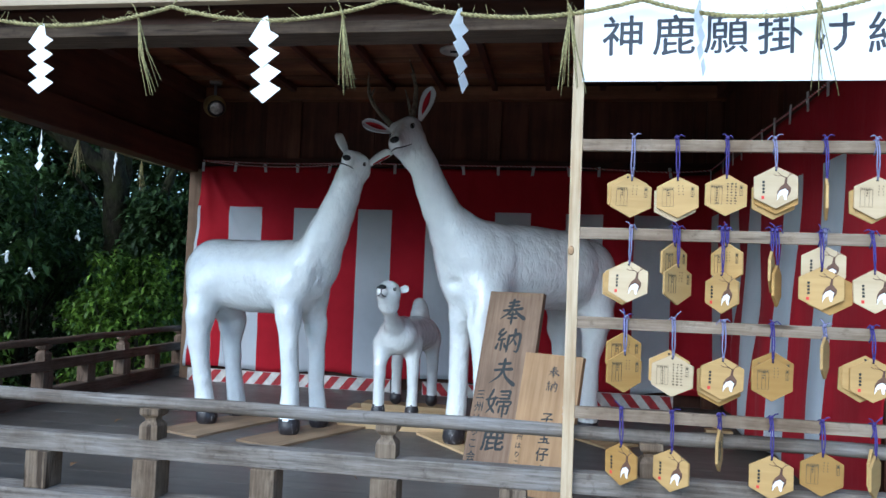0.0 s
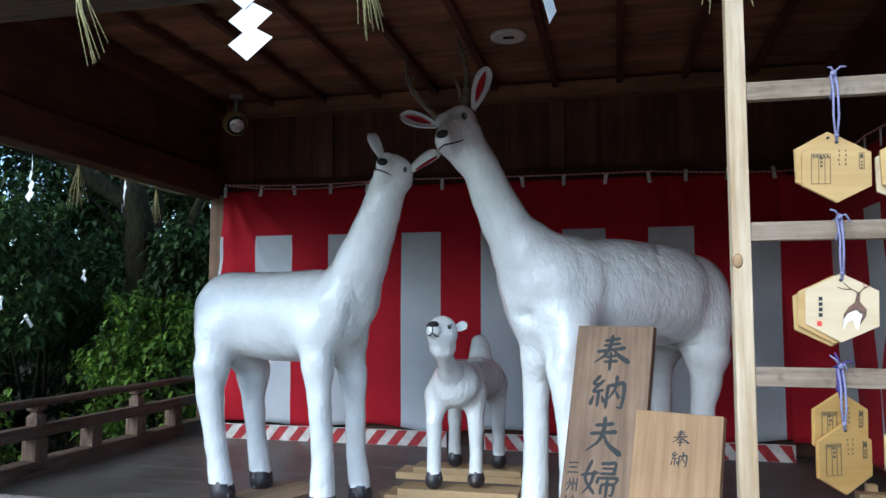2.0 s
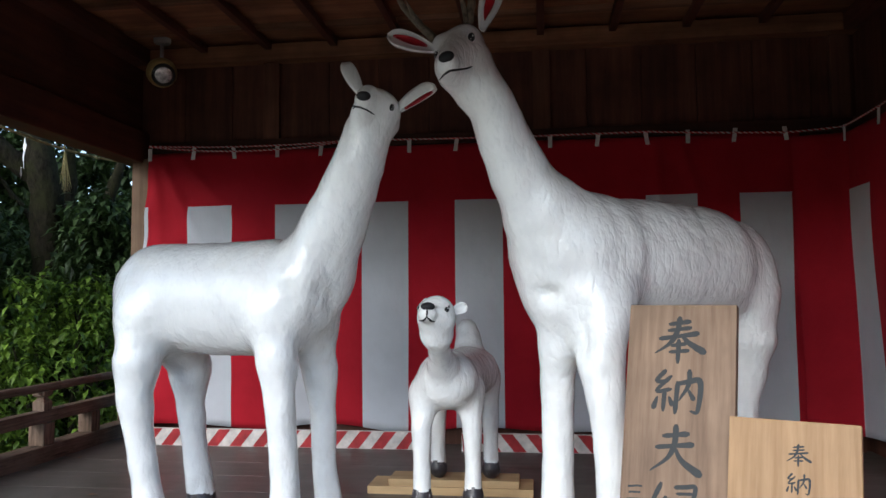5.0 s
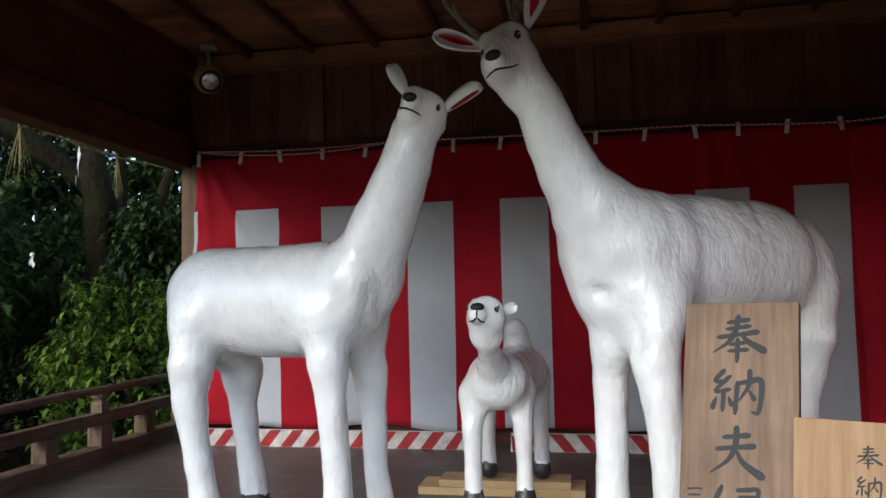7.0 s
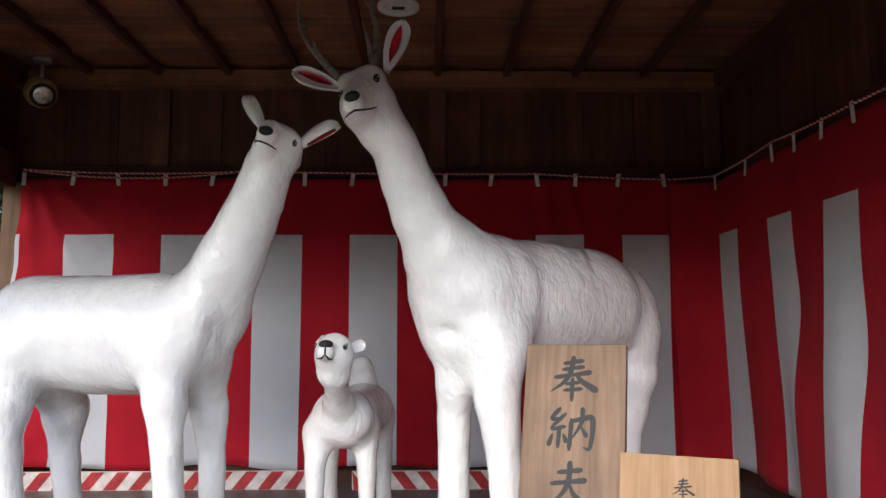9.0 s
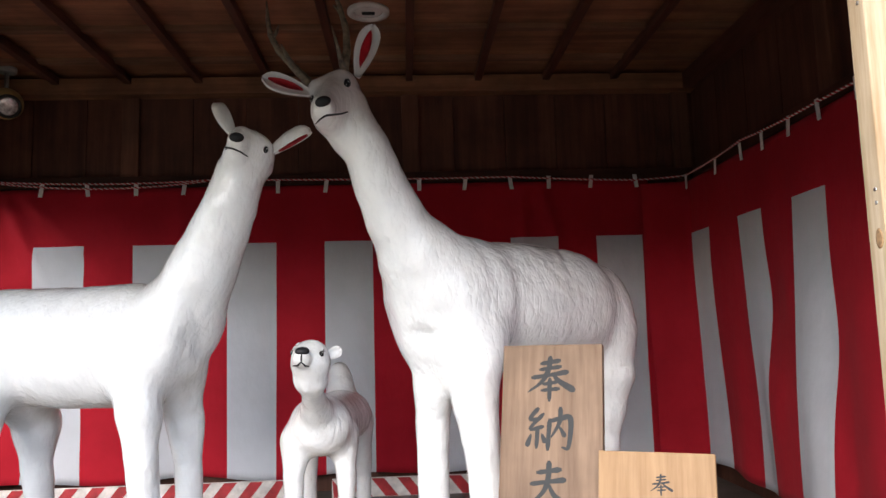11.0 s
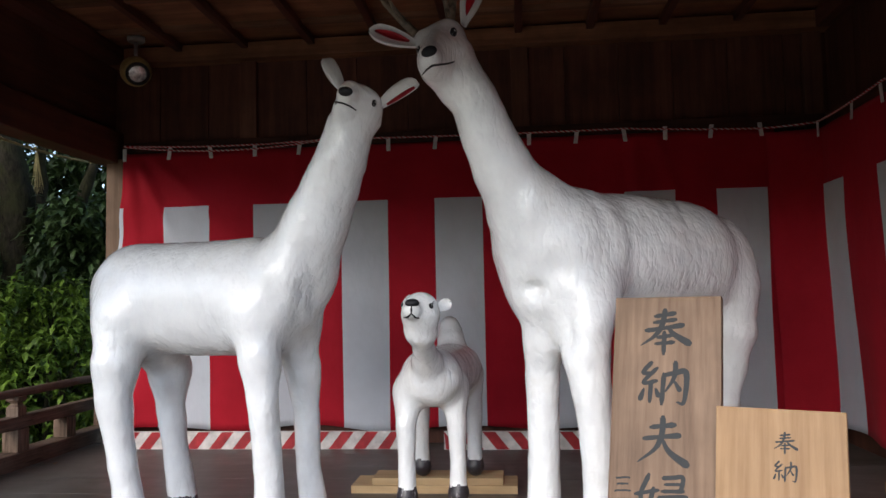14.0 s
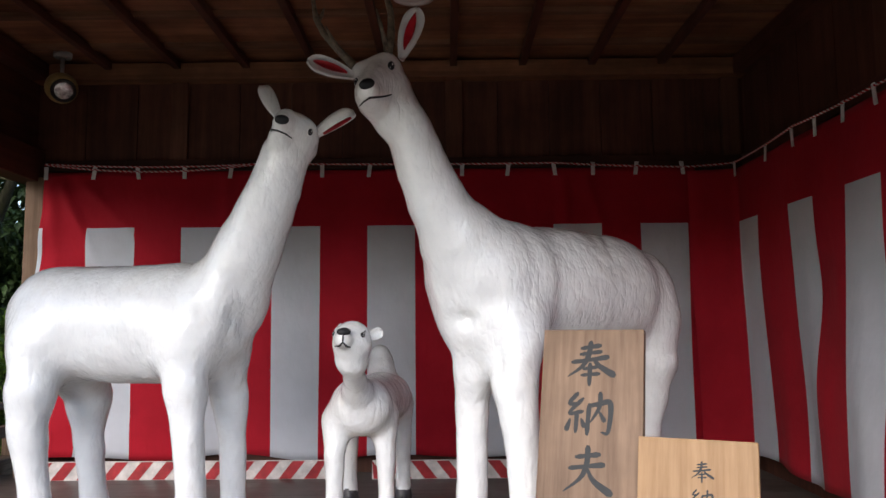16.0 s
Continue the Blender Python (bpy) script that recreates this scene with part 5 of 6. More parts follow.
def votive(x, z, bar, style, yaw=0.0, roll=0.0, tone=1, y=2.383, cord=True):
    """One hexagonal wooden plaque that hangs from the lath at bar by a purple cord."""
    rng = random.Random(int(x * 1000) * 7 + int(z * 1000) * 13 + int(y * 5000))
    words = {"form": "hexagonal wooden votive plaque with a printed form", "text": "hexagonal wooden votive plaque with handwriting", "picture": "hexagonal wooden votive plaque with a printed picture", "bare": "hexagonal wooden votive plaque seen plain"}
    root = tagged(new("votive_plaque"), words[style] + (", golden" if tone == 2 else ", pale" if tone == 0 else ""), "votive plaque", "votive plaques on the rack")
    root.matrix_world = pose(rack_x(x), y + RACK_Y, rack_z(z), 0, roll, yaw)
    bm = prism(bmesh.new(), HEXAGON, -0.004, 0.004)
    bmesh.ops.bevel(bm, geom=bm.edges[:], offset=0.0009, segments=1, affect='EDGES')
    board = part("board", bm, (M_EMA_PALE, M_EMA, M_EMA_DEEP)[tone], root)
    part("cord_hole", lathe(bmesh.new(), [(0.0035, 0), (0.0035, 0.0006)], 10, pose(0, -0.0041, HEX_H * 0.80, 90)), M_DARK, board)
    bm = bmesh.new()
    if style in ("form", "text"):
        x0, w, h = -0.028, 0.033, 0.056
        for s in (-1, 1):
            rect(bm, x0 + s * w / 2, 0, 0.0007, h)
            rect(bm, x0, s * h / 2, w, 0.0007)
        rect(bm, x0 - 0.004, -0.003, 0.0005, h - 0.008)
        rect(bm, x0 + 0.007, -0.003, 0.0005, h - 0.008)
        rect(bm, x0, h / 2 - 0.007, w, 0.0008)
        for k in range(5):
            rect(bm, x0 - 0.012 + k * 0.006, h / 2 - 0.0037, 0.004, 0.003)
        for s in (-1, 1):
            rect(bm, 0.043 + s * 0.0042, 0.015, 0.0007, 0.030)
        rect(bm, 0.043, 0.030, 0.0092, 0.0007)
        rect(bm, 0.043, 0.0, 0.0092, 0.0007)
        rect(bm, 0.043, 0.024, 0.005, 0.008)
        for k in range(3):
            rect(bm, 0.043, 0.013 - k * 0.0055, 0.003, 0.0024)
        cols = 3 if style == "text" else 2
        for c in range(cols):
            for k in range(8 if style == "text" else 4):
                rect(bm, 0.004 + c * 0.0115 + rng.uniform(-0.001, 0.001), 0.034 - k * 0.0085, rng.uniform(0.003, 0.007) if style == "text" else 0.0022, rng.uniform(0.002, 0.0055) if style == "text" else 0.003)
        for k in range(7 if style == "text" else 3):
            rect(bm, x0 + 0.001 + rng.uniform(-0.001, 0.001), 0.020 - k * 0.0075, rng.uniform(0.003, 0.006), 0.004)
        part("print", bm, M_INKFINE, board, "fine dark writing", kind="stuff")
    elif style == "picture":
        for k in range(4):
            rect(bm, -0.034, 0.016 - k * 0.010, 0.0065, 0.007)
        part("print", bm, M_INK, board, "small column of black marks", kind="stuff")
        bm = bmesh.new()
        rect(bm, -0.036, -0.030, 0.008, 0.009)
        part("seal", bm, M_SEAL, board, "red seal mark")
        bm = bmesh.new()
        prism(bm, [(0.026, 0.030), (0.031, 0.028), (0.030, 0.012), (0.041, -0.002), (0.040, -0.014), (0.030, -0.030), (0.022, -0.012), (0.002, -0.034), (0.004, -0.012), (0.012, 0.002), (0.022, 0.010)], -0.0052, -0.0039)
        for q in ([(0.027, 0.028), (0.014, 0.036), (0.004, 0.046)], [(0.017, 0.034), (0.004, 0.034), (-0.006, 0.038)], [(0.030, 0.028), (0.038, 0.038), (0.036, 0.049)], [(0.037, 0.036), (0.046, 0.041)]):
            tube(bm, [(a, -0.0045, c) for a, c in q], [0.0013] + [0.0008] * (len(q) - 1), 5)
        part("brown_shape", bm, M_BODYINK, board, "plain brown printed shape")
        bm = bmesh.new()
        prism(bm, [(0.011, -0.010), (0.024, -0.004), (0.034, -0.012), (0.031, -0.022), (0.028, -0.038), (0.023, -0.036), (0.019, -0.020), (0.010, -0.026), (0.003, -0.039), (0.004, -0.022)], -0.0056, -0.0039)
        part("white_shape", bm, M_PRINTWHITE, board, "plain white printed shape")
    else:
        bm.free()
    if cord:
        top = rack_z(bar) + 0.02 - rack_z(z)
        hz = HEX_H * 0.80
        mat = M_PURPLE if rng.random() < 0.76 else M_LILAC
        bm = bmesh.new()
        d = rng.uniform(0.004, 0.008)
        bary = 2.397 - y - 0.004
        for s in (-1, 1):
            tube(bm, [(0, -0.006, hz), (s * d * 0.6, -0.007, hz + (top - hz) * 0.35), (s * d * 0.5, min(-0.006, bary), top - 0.035), (s * 0.004, bary, top)], 0.0021, 6)
        loop = [(0.003 * math.sin(a * 2), bary + 0.0165 - 0.018 * math.cos(a), top - 0.02 + 0.0225 * math.sin(a)) for a in [k * math.tau / 12 for k in range(13)]]
        tube(bm, loop, 0.0022, 6)
        blob(bm, (0, bary - 0.003, top + 0.003), (0.006, 0.004, 0.006))
        for s in (-1, 1):
            a, b = rng.uniform(0.008, 0.024), rng.uniform(-0.02, 0.018)
            tube(bm, [(0, bary - 0.003, top + 0.003), (s * a * 0.5, bary - 0.008, top + 0.012 + b * 0.3), (s * a, bary - 0.007, top + 0.010 + b)], [0.002, 0.002, 0.0016], 6)
        blob(bm, (0, -0.007, hz + 0.012), (0.0045, 0.0035, 0.0045))
        part("cord", bm, mat, root, "knotted purple cord", smooth=True).matrix_local = pose(0, 0, 0, 0, 0, -yaw)
    return root


def stack(x, z, bar, style, yaw, tone, behind):
    votive(x, z, bar, style, yaw, random.uniform(-2, 2), tone)
    for k, (dx, dz, st, tn) in enumerate(behind):
        votive(x + dx, z + dz, bar, st, yaw + random.uniform(-5, 5), random.uniform(-3, 3), tn, 2.383 + 0.0105 * (k + 1), abs(dz) > 0.03)


stack(0.646, 1.122, BARS[0], "form", 4, 1, [(-0.010, 0.010, "form", 1)])
stack(0.781, 1.124, BARS[0], "form", -4, 1, [(-0.006, -0.012, "form", 0)])
stack(0.918, 1.133, BARS[0], "text", 3, 1, [])
stack(1.057, 1.158, BARS[0], "picture", -6, 0, [(0.004, -0.016, "bare", 2), (-0.002, -0.030, "form", 1)])
stack(1.195, 1.127, BARS[0], "bare", 75, 1, [])
stack(1.330, 1.133, BARS[0], "form", -3, 0, [(-0.010, -0.012, "form", 1)])
stack(0.645, 0.868, BARS[1], "picture", -22, 0, [(-0.010, -0.003, "bare", 1), (-0.016, -0.008, "bare", 1)])
stack(0.786, 0.866, BARS[1], "form", 42, 1, [(-0.010, 0.062, "form", 1)])
stack(0.913, 0.846, BARS[1], "picture", -52, 1, [(0.014, 0.085, "form", 1)])
stack(1.064, 0.872, BARS[1], "bare", 66, 2, [(-0.012, 0.040, "bare", 1)])
stack(1.185, 0.868, BARS[1], "picture", -8, 1, [(0.026, -0.014, "bare", 2), (0.012, 0.064, "picture", 0)])
stack(1.328, 0.865, BARS[1], "picture", 6, 0, [])
stack(0.639, 0.600, BARS[2], "form", 30, 2, [(-0.002, 0.054, "form", 2)])
stack(0.778, 0.596, BARS[2], "text", -18, 0, [(-0.008, 0.012, "bare", 1)])
stack(0.918, 0.596, BARS[2], "picture", -5, 1, [(-0.008, -0.010, "bare", 1), (-0.004, -0.022, "bare", 2)])
stack(1.056, 0.600, BARS[2], "form", 10, 2, [(0.003, 0.018, "form", 2)])
stack(1.198, 0.672, BARS[2], "bare", 64, 1, [])
stack(1.326, 0.613, BARS[2], "picture", -6, 1, [(-0.016, 0.006, "bare", 1), (-0.024, -0.004, "bare", 1)])
stack(0.638, 0.328, BARS[3], "picture", -46, 2, [])
stack(0.781, 0.320, BARS[3], "picture", -42, 1, [])
stack(0.915, 0.390, BARS[3], "form", 72, 1, [])
stack(1.058, 0.322, BARS[3], "picture", -4, 1, [])
stack(1.194, 0.341, BARS[3], "form", 5, 2, [])
stack(1.334, 0.345, BARS[3], "bare", 58, 1, [(-0.006, 0.012, "bare", 1)])


# ---- straw rope, paper streamers, tassels ----
def straw_rope(name, pts, label):
    ob = twisted_cord(name, pts, 0.0064, 0.030, label, (M_STRAW, M_STRAW))
    rng = random.Random(5)
    bm = bmesh.new()
    for a, b in zip(pts, pts[1:]):
        a, b = Vector(a), Vector(b)
        for k in range(3):
            p = a.lerp(b, rng.random())
            q = p + Vector((rng.uniform(-0.05, 0.05), rng.uniform(-0.015, 0.0), rng.uniform(-0.02, 0.035)))
            tube(bm, [p, q], [0.0012, 0.0006], 4)
    part("loose_straw", bm, M_STRAW, ob, kind="stuff")
    return ob


ROPE_Y = 2.400


def rope_x(x):
    return 0.426 + (x - 0.456) * 1.02


def rope_z(z):
    return 0.841 + (z - 0.841) * 1.02



peaks = [(-3.1, 1.70), (-2.42, 1.715), (-1.62, 1.715), (-0.84, 1.713), (-0.10, 1.722), (0.66, 1.702), (1.32, 1.70), (2.0, 1.70)]
front = []
for (xa, za), (xb, zb) in zip(peaks, peaks[1:]):
    front += sag((rope_x(xa), ROPE_Y, rope_z(za)), (rope_x(xb), ROPE_Y, rope_z(zb)), 0.058, 12)[:-1]
front.append((rope_x(2.0), ROPE_Y, rope_z(1.70)))
front_rope = straw_rope("straw_rope", front, "twisted rice-straw rope hung across the stage front")
for x, z in peaks[:-1]:
    part("tie", tube(bmesh.new(), [(rope_x(x), ROPE_Y, rope_z(z)), (rope_x(x) + 0.004, ROPE_Y + 0.04, rope_z(z) + 0.05), (rope_x(x), 2.484, 1.82)], 0.002, 6), M_STRAW, front_rope, "thin straw tie to the fascia")
straw_rope("straw_rope", sag((-2.96, 2.4, 1.80), (-2.96, 4.85, 1.78), 0.04, 16) + sag((-2.96, 4.85, 1.78), (-2.96, 6.3, 1.78), 0.04, 10), "twisted rice-straw rope along the open side")


def streamer(x, y, z, turn, label, size=1.0, curl=0.0):
    """A zigzag paper streamer in four folds."""
    bm = bmesh.new()
    p = [(-0.012, 0.0), (0.010, 0.012), (0.022, -0.045), (-0.055, -0.075)]
    prism(bm, [(a * size, b * size) for a, b in p[::-1]], -0.0004, 0.0004)
    for k in range(4):
        ox, oz = 0.0075 * k, -0.052 - 0.066 * k
        q = [(-0.058 + ox, oz - 0.022), (0.000 + ox, oz + 0.022), (0.056 + ox, oz - 0.010), (-0.008 + ox, oz - 0.064)]
        tmp = bmesh.new()
        prism(tmp, [(a * size, b * size) for a, b in q[::-1]], -0.0004, 0.0004)
        merge(bm, tmp, 0, Matrix.Translation((0, -0.003 * k, 0)) @ pose(0, 0, 0, (-1) ** k * 1.2, 0, curl * k))
    return thing("paper_streamer", bm, M_PAPER, label, "paper streamer", "paper streamers on the rope", m=pose(x, y, z, 0, 0, turn))


streamer(rope_x(-1.305), ROPE_Y - 0.005, rope_z(1.655), 8, "white folded zigzag paper streamer on the front rope", 0.76)
streamer(rope_x(-0.513), ROPE_Y - 0.005, rope_z(1.664), 2, "white folded zigzag paper streamer on the front rope", 0.90)
streamer(rope_x(0.118), ROPE_Y - 0.005, rope_z(1.680), 60, "white zigzag paper streamer turned nearly edge-on", 0.84, 6)
streamer(rope_x(0.822), ROPE_Y - 0.005, rope_z(1.690), 58, "white zigzag paper streamer hanging over the sign", 0.72, 4)
streamer(-2.96, 4.47, 1.735, -46, "white zigzag paper streamer above the side railing", 0.85, 8)
streamer(-2.96, 5.29, 1.735, -40, "white zigzag paper streamer above the side railing", 0.72, -6)


def tassel(x, y, z, lean, label, seed, n=11, spread=0.022):
    rng = random.Random(seed)
    bm = bmesh.new()
    for k in range(n):
        e = Vector((lean + rng.uniform(-spread, spread), rng.uniform(-spread, spread), -rng.uniform(0.20, 0.27)))
        mid = e * 0.5 + Vector((rng.uniform(-0.006, 0.006) - lean * 0.12, rng.uniform(-0.006, 0.006), 0))
        tube(bm, [(0, 0, 0.012), mid, e], [0.0018, 0.0017, 0.0011], 5)
    tube(bm, [(-0.006, 0, 0.02), (0.0, -0.012, 0.006), (0.008, 0, -0.008), (0.0, 0.012, -0.004), (-0.006, 0, 0.01)], 0.0035, 6)
    tube(bm, [(0, 0, 0.01), (-0.015, -0.005, 0.045), (-0.03, -0.005, 0.06)], [0.0018, 0.0015, 0.001], 5)
    return thing("straw_tassel", bm, M_STRAW, label, "tassel", "straw tassels on the rope", m=pose(x, y, z))


tassel(rope_x(-0.985), ROPE_Y + 0.045, rope_z(1.69), 0.068, "straw tassel leaning on the front rope", 1)
tassel(rope_x(-0.256), ROPE_Y - 0.003, rope_z(1.672), 0.025, "straw tassel hanging from the front rope", 2)
tassel(rope_x(0.450), ROPE_Y - 0.003, rope_z(1.672), 0.012, "straw tassel hanging before the rack upright", 3, 10, 0.045)
tassel(rope_x(1.150), ROPE_Y - 0.003, rope_z(1.672), 0.025, "thin straw tassel hanging over the sign", 4, 6, 0.05)
tassel(-2.96, 4.84, 1.745, 0.0, "straw tassel above the side railing", 5, 14, 0.05)
tassel(-2.96, 5.64, 1.745, 0.0, "straw tassel above the side railing", 6, 16, 0.045)


# ---- garden beside the stage ----
def leaves(rng, twigs, per, length, width, droop, jitter):
    """Bent leaves in whorls round the twig ends: vertices and faces."""
    vs, fs = [], []
    for c in twigs:
        base = rng.random() * math.tau
        for k in range(per):
            a = base + k * 2.4 + rng.uniform(-0.4, 0.4)
            e = rng.uniform(-0.7, 0.5) - droop
            d = Vector((math.cos(a) * math.cos(e), math.sin(a) * math.cos(e), math.sin(e)))
            s = d.cross(Vector((0, 0, 1))).normalized()
            up = s.cross(d)
            L, W = length * rng.uniform(0.65, 1.2), width * rng.uniform(0.75, 1.2)
            o = Vector(c) + Vector([rng.uniform(-jitter, jitter) for _ in range(3)])
            i = len(vs)
            tip = o + d * L - up * L * 0.18
            vs += [o, o + d * L * 0.45 + s * W + up * W * 0.35, tip, o + d * L * 0.45 - s * W + up * W * 0.35, o + d * L * 0.5]
            fs += [(i, i + 4, i + 1), (i + 4, i + 2, i + 1), (i, i + 3, i + 4), (i + 4, i + 3, i + 2)]
    return vs, fs


def foliage(rng, centre, radii, n, gap=0.0, shell=0.55, floor_z=GROUND):
    """Twig ends in an uneven ellipsoid, denser outside, with gaps."""
    out = []
    off = Vector((rng.random() * 50, rng.random() * 50, 0))
    while len(out) < n:
        d = Vector([rng.gauss(0, 1) for _ in range(3)]).normalized()
        r = shell + (1 - shell) * rng.random() ** 0.6
        lump = 1 + 0.28 * noise.noise(d * 2.2 + off)
        p = Vector([centre[i] + d[i] * radii[i] * r * lump for i in range(3)])
        if p.z < floor_z + 0.05 or noise.noise(p * 1.7 + off) < gap:
            continue
        out.append(p)
    return out


def leaf_part(name, twigs, rng, per, length, width, droop, mat, parent, label=""):
    vs, fs = leaves(rng, twigs, per, length, width, droop, length * 0.5)
    me = bpy.data.meshes.new(name)
    me.from_pydata([tuple(v) for v in vs], [], fs)
    me.materials.append(mat)
    ob = new(name, me)
    ob.parent = parent
    return tagged(ob, label, kind="stuff")


def shrub(centre, radii, n, per, length, width, mat, label, seed, gap=-0.15, stems=6, shell=0.45):
    rng = random.Random(seed)
    root = tagged(new("shrub"), label, "shrub")
    twigs = foliage(rng, centre, radii, n, gap, shell)
    bm = bmesh.new()
    for k in range(stems):
        e = twigs[rng.randrange(len(twigs))]
        f = Vector((centre[0] + rng.uniform(-0.3, 0.3) * radii[0], centre[1] + rng.uniform(-0.3, 0.3) * radii[1], GROUND - 0.05))
        mid = f.lerp(e, 0.5) + Vector((rng.uniform(-0.1, 0.1), rng.uniform(-0.1, 0.1), 0.1))
        tube(bm, [f, mid, e], [0.022, 0.016, 0.006], 6)
    part("stem", bm, M_BARK, root, "thin branching stems")
    leaf_part("crown", twigs, rng, per, length, width, 0.25, mat, root)
    return root


shrub((-3.50, 6.55, 0.16), (0.66, 0.75, 0.90), 1150, 7, 0.085, 0.019, M_LEAFFRESH, "fresh yellow-green leafy shrub beside the side railing", 11, -0.25)
shrub((-3.75, 4.75, -0.15), (0.42, 0.55, 0.62), 460, 7, 0.07, 0.017, M_LEAFFRESH, "low fresh green shrub beside the side railing", 12, -0.25)
shrub((-3.35, 7.6, -0.05), (0.7, 0.6, 0.6), 460, 7, 0.08, 0.018, M_LEAFFRESH, "fresh green shrub behind the stage corner", 13, -0.25)
shrub((-5.0, 5.6, 0.95), (1.0, 1.0, 1.15), 700, 7, 0.125, 0.026, M_LEAFMID, "broad-leaved dark glossy evergreen shrub", 14, -0.05)
shrub((-5.6, 7.2, 0.6), (1.0, 1.1, 1.2), 620, 7, 0.12, 0.026, M_LEAFDARK, "dense dark evergreen shrub", 15, 0.0)
shrub((-6.6, 5.6, 0.9), (1.2, 1.3, 1.6), 760, 7, 0.13, 0.028, M_LEAFMID, "tall dark glossy evergreen shrub", 16, -0.05)
shrub((-4.4, 8.6, 0.6), (1.1, 0.9, 1.2), 760, 7, 0.12, 0.025, M_LEAFDARK, "tall dark evergreen shrub behind the tree", 17, 0.0)
shrub((-4.9, 6.6, 1.15), (0.9, 0.7, 0.75), 420, 7, 0.115, 0.026, M_LEAFMID, "leggy evergreen shrub with thin dark stems", 41, -0.05, 16)
shrub((-5.9, 8.8, 0.9), (1.0, 0.8, 1.1), 460, 7, 0.12, 0.026, M_LEAFDARK, "leggy dark shrub before the garden wall", 42, -0.05, 14)
shrub((-4.6, 5.1, -0.2), (0.7, 0.9, 0.5), 380, 7, 0.10, 0.024, M_LEAFDARK, "low dark evergreen shrub", 43, -0.15, 8)
shrub((-7.4, 8.2, 1.2), (1.4, 1.4, 2.0), 760, 7, 0.13, 0.028, M_LEAFDARK, "tall dark evergreen shrub in the grove", 18, 0.0)
shrub((-3.2, 9.2, 0.6), (0.9, 0.9, 1.2), 600, 7, 0.12, 0.025, M_LEAFDARK, "tall dark evergreen shrub beyond the stage corner", 19, -0.05)


def tree(foot, lines, crown, label, seed, mat, n, gap):
    """Lines: runs of (x, y, z, radius) for trunk and limbs; crown: ellipsoids of leaves."""
    rng = random.Random(seed)
    root = tagged(new("tree"), label, "tree")
    for i, run in enumerate(lines):
        pts, rad = [], []
        for a, b in zip(run, run[1:]):
            for k in range(7):
                t = k / 7
                p = Vector(a[:3]).lerp(Vector(b[:3]), t) + Vector(foot)
                p += Vector((noise.noise(p * 3 + Vector((i, 0, 0))), noise.noise(p * 3 + Vector((0, 9, i))), 0.6 * noise.noise(p * 4 + Vector((5, 0, i))))) * 0.06
                pts.append(p)
                rad.append((a[3] + (b[3] - a[3]) * t) * (1 + 0.20 * noise.noise(p * 5) + 0.18 * noise.noise(p * 11)))
        pts.append(Vector(run[-1][:3]) + Vector(foot))
        rad.append(run[-1][3])
        part("trunk" if i == 0 else "limb", tube(bmesh.new(), pts, rad, 10), M_BARK, root)
    twigs = []
    for c, r in crown:
        twigs += foliage(rng, c, r, n, gap, 0.4)
    leaf_part("crown", twigs, rng, 7, 0.12, 0.026, 0.3, mat, root)
    return root


# the last leaf clump is unseen, added sunward to shade the trunk
tree((-4.08, 7.1, GROUND), [
    [(0.05, 0, -0.1, 0.17), (0.05, 0, 0.9, 0.125), (-0.02, 0, 1.7, 0.115), (-0.03, 0.0, 2.25, 0.12), (-0.1, -0.1, 2.75, 0.10), (-0.2, 0.2, 3.8, 0.07)],
    [(-0.03, 0.0, 2.35, 0.10), (-0.45, -0.45, 2.78, 0.085), (-1.1, -1.1, 3.0, 0.07), (-2.0, -1.8, 3.1, 0.05)],
    [(0.10, 0.0, 1.45, 0.06), (0.28, 0.0, 1.72, 0.05), (0.48, 0.02, 2.1, 0.045), (0.62, 0.05, 2.9, 0.03)],
], [((-4.5, 7.2, 4.5), (2.0, 1.6, 1.4)), ((-6.2, 5.9, 3.9), (1.6, 1.6, 1.2)), ((-3.7, 8.4, 4.0), (1.3, 1.2, 1.3)), ((-3.55, 7.3, 1.15), (0.5, 0.6, 0.65)), ((-4.1, 4.9, 3.75), (1.1, 1.0, 0.7))], "old evergreen tree with a forked mossy trunk", 31, M_LEAFDARK, 560, -0.05)
tree((-6.6, 7.4, GROUND), [[(0, 0, -0.1, 0.09), (0.05, 0.1, 1.6, 0.075), (0.0, 0.1, 3.4, 0.05)], [(0.02, 0.1, 1.9, 0.04), (0.4, 0.0, 2.6, 0.03), (0.8, -0.2, 3.2, 0.015)]], [((-6.6, 7.5, 3.3), (1.6, 1.5, 1.3))], "slender dark evergreen tree in the grove", 32, M_LEAFDARK, 600, -0.05)
tree((-5.5, 9.3, GROUND), [[(0, 0, -0.1, 0.10), (-0.05, 0.1, 1.6, 0.08), (0.1, 0.1, 3.6, 0.05)], [(0.0, 0.1, 1.7, 0.04), (-0.5, 0.0, 2.5, 0.03), (-0.9, -0.2, 3.0, 0.015)]], [((-5.4, 9.4, 4.5), (1.8, 1.4, 1.5))], "slender dark evergreen tree in the grove", 33, M_LEAFDARK, 700, 0.0)
tree((-8.6, 6.0, GROUND), [[(0, 0, -0.1, 0.12), (-0.05, 0.1, 1.8, 0.09), (0.1, 0.1, 4.0, 0.06)]], [((-8.6, 6.0, 3.0), (1.8, 1.8, 2.0))], "dark evergreen tree in the grove", 34, M_LEAFDARK, 800, 0.0)

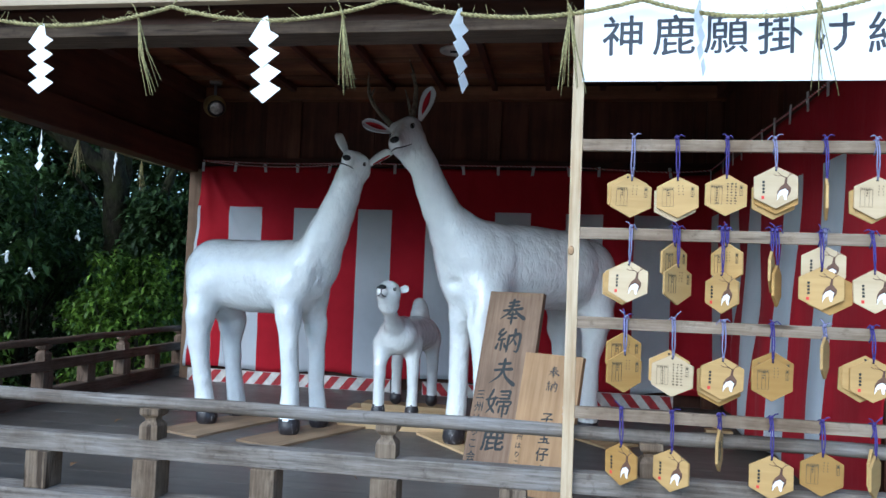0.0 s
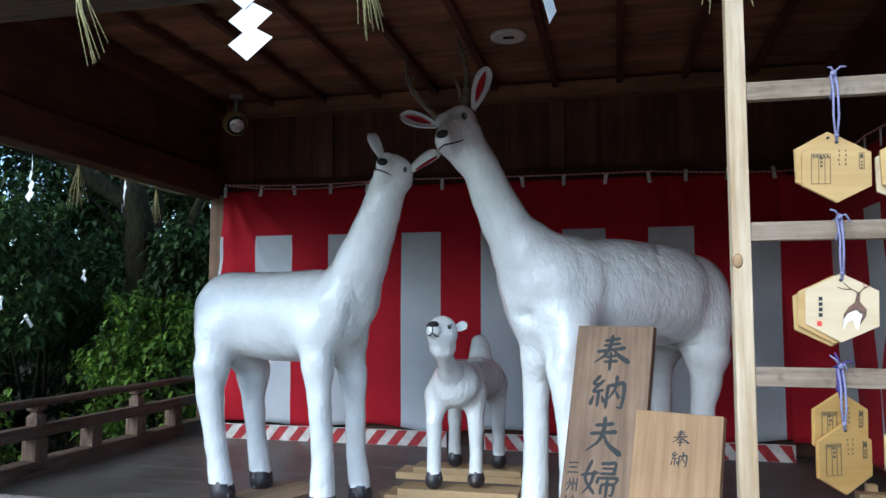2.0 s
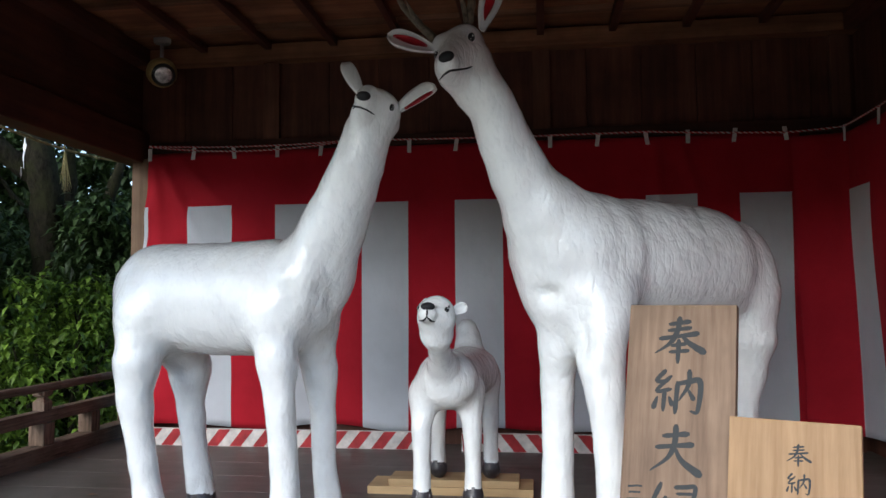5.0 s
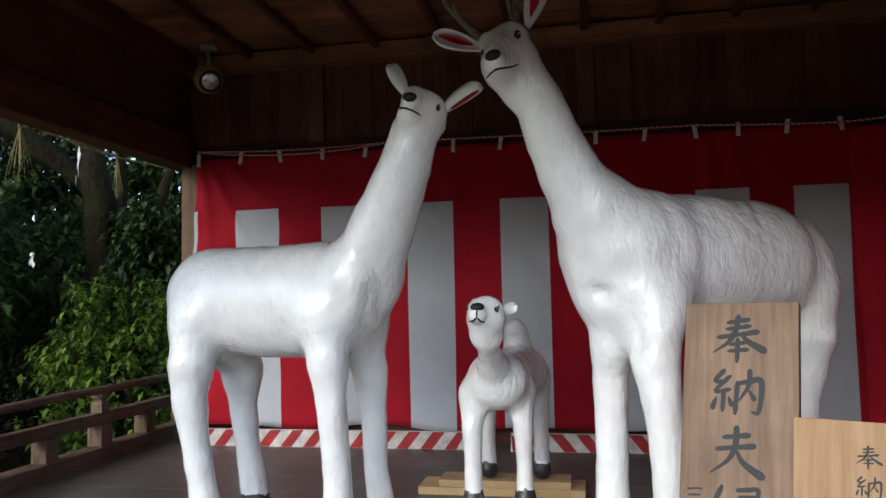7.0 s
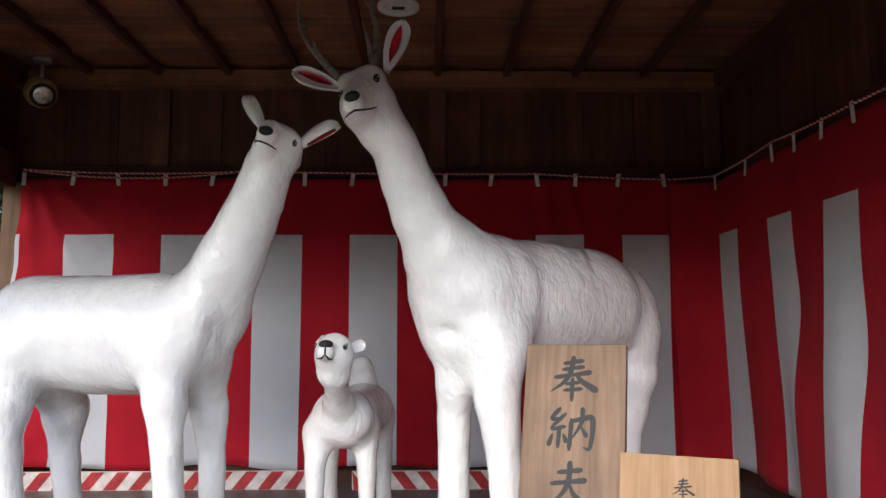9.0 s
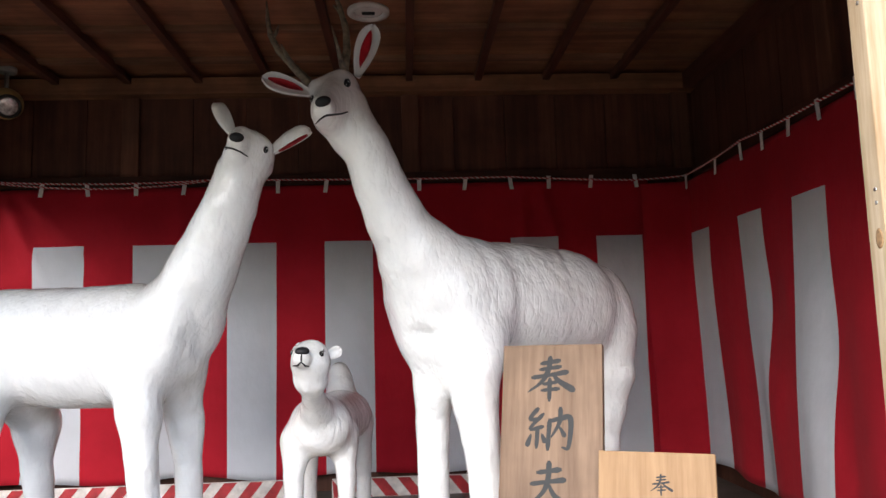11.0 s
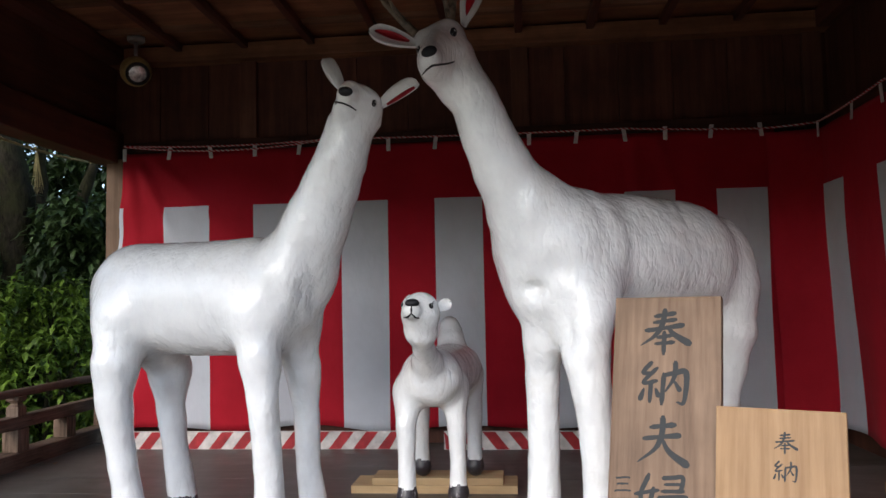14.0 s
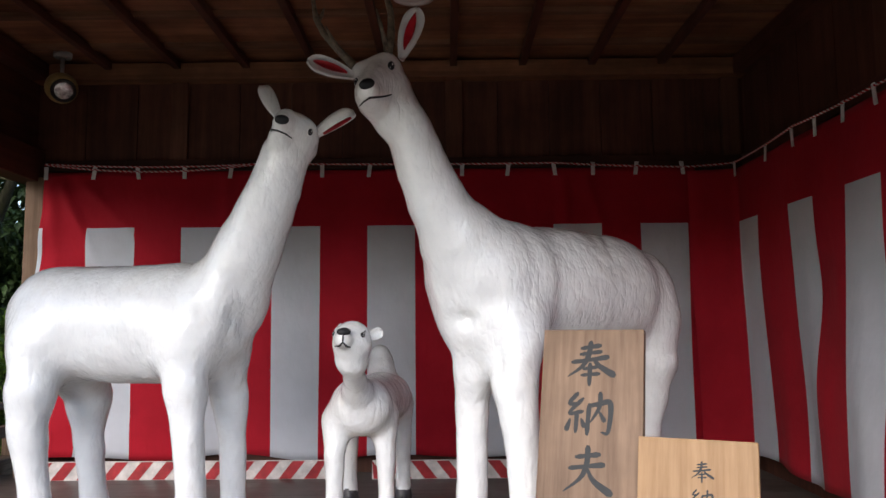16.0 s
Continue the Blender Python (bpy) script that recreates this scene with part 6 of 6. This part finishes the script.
rng = random.Random(77)
vs, fs = [], []
for (x0, x1, y0, y1, z0, z1, n) in ((-12.5, -9.5, 3.5, 14, 0.1, 6.5, 6500), (-9.5, -2.0, 11.2, 13.5, 0.1, 6.0, 7000)):
    tw = []
    while len(tw) < n:
        p = Vector((rng.uniform(x0, x1), rng.uniform(y0, y1), GROUND + rng.uniform(z0, z1)))
        if p.z < 2.0 or noise.noise(p * 0.9) > (0.10 if p.x > -4.6 else -0.12):
            tw.append(p)
    v, f = leaves(rng, tw, 6, 0.2, 0.05, 0.3, 0.12)
    k = len(vs)
    vs += v
    fs += [tuple(i + k for i in q) for q in f]
me = bpy.data.meshes.new("far_foliage")
me.from_pydata([tuple(v) for v in vs], [], fs)
me.materials.append(M_LEAFDARK)
tagged(new("far_foliage", me), "dark foliage of the grove beyond the stage", "foliage", kind="stuff")
garden_wall = thing("garden_wall", slab(-14, -2.0, 10.4, 10.6, GROUND - 0.1, 0.95), M_FENCE, "grey rendered garden wall behind the grove", "wall", kind="structure")
part("coping", slab(-14, -2.0, 10.34, 10.66, 0.95, 1.02, 0.01), M_FENCE, garden_wall)



def paper_slip(place, turn, seed):
    """A strip of fortune paper tied in a knot round a twig."""
    rng = random.Random(seed)
    bm = bmesh.new()
    for s in (-1, 1):
        rows = []
        for k in range(6):
            t = k / 5
            c = Vector((0.034 * t * (s - 0.5), -0.01 * math.sin(t * 3), -0.05 * t * (1.4 if s > 0 else 0.6) - 0.006 * rng.random()))
            rows.append([bm.verts.new(c + Vector((0.007 * u, 0.004 * u, 0.008 * u + 0.006 * t * s))) for u in (-1, 1)])
        for a, b in zip(rows, rows[1:]):
            bm.faces.new((a[0], b[0], b[1], a[1]))
    bmesh.ops.solidify(bm, geom=bm.faces[:], thickness=0.0012)
    blob(bm, (0, -0.004, 0.002), (0.016, 0.012, 0.014), None, 0, 1)
    return thing("paper_slip", bm, M_PAPER, "white fortune paper knotted round a shrub twig", "paper slip", "paper slips on the shrubs", m=pose(*place, 0, rng.uniform(-20, 20), turn))


for i, place in enumerate(((-3.13, 5.15, 1.12), (-3.38, 4.75, 0.94), (-3.20, 4.75, 0.83))):
    paper_slip(place, -35 + 34 * i, 60 + i)

fence = thing("slat_fence", None, M_SLAT, "old pale slatted fence behind the shrubs", "fence")
for z in (0.1, 0.75):
    part("rail", slab(-9.0, -3.4, 9.75, 9.79, z, z + 0.06, 0.004), M_SLAT, fence)
slat = None
for k in range(40):
    if slat is None:
        slat = part("slat", slab(-0.035, 0.035, -0.01, 0.01, 0.0, 1.55, 0.003), M_SLAT, fence)
        ob = slat
    else:
        ob = new("slat", slat.data)
        ob.parent = fence
    ob.location = (-8.95 + k * 0.14, 9.738, GROUND - 0.02)

rng = random.Random(78)
tw = [Vector((rng.uniform(-6.5, -2.9), rng.uniform(2.5, 9.0), GROUND + 0.03 + rng.uniform(0, 0.03))) for _ in range(1100)]
v, f = leaves(rng, tw, 2, 0.08, 0.02, -0.1, 0.03)
me = bpy.data.meshes.new("leaf_litter")
me.from_pydata([tuple(q) for q in v], [], f)
me.materials.append(M_LITTER)
tagged(new("leaf_litter", me), "dry brown fallen leaves under the shrubs", "leaves", kind="stuff")

# a few leaves blown on to the stage
for i, (x, y) in enumerate(((-2.007, 3.961), (-1.62, 3.05), (-2.35, 3.6), (-1.2, 3.4), (-2.1, 4.6), (-0.4, 3.2), (-2.6, 5.3))):
    v, f = leaves(random.Random(90 + i), [Vector((0, 0, 0.004))], 1, 0.05, 0.014, -0.35, 0.0)
    me = bpy.data.meshes.new("fallen_leaf")
    me.from_pydata([(q.x, q.y, max(0.0, q.z)) for q in v], [], f)
    me.materials.append(M_LITTER)
    ob = tagged(new("fallen_leaf", me), "dry brown leaf fallen on the stage floor", "leaf", "leaves on the stage floor")
    ob.matrix_world = pose(x, y, 0.0, 0, 0, i * 57)

# ---- floor boards, laid last ----
for k in range(12):
    y0 = 2.46 + k * 0.285
    y1 = min(YB, y0 + 0.2835)
    part("floor_board", slab(XL + 0.01, XR - 0.01, y0, y1, -0.021, 0.0, 0.001), M_FLOOR, floor)
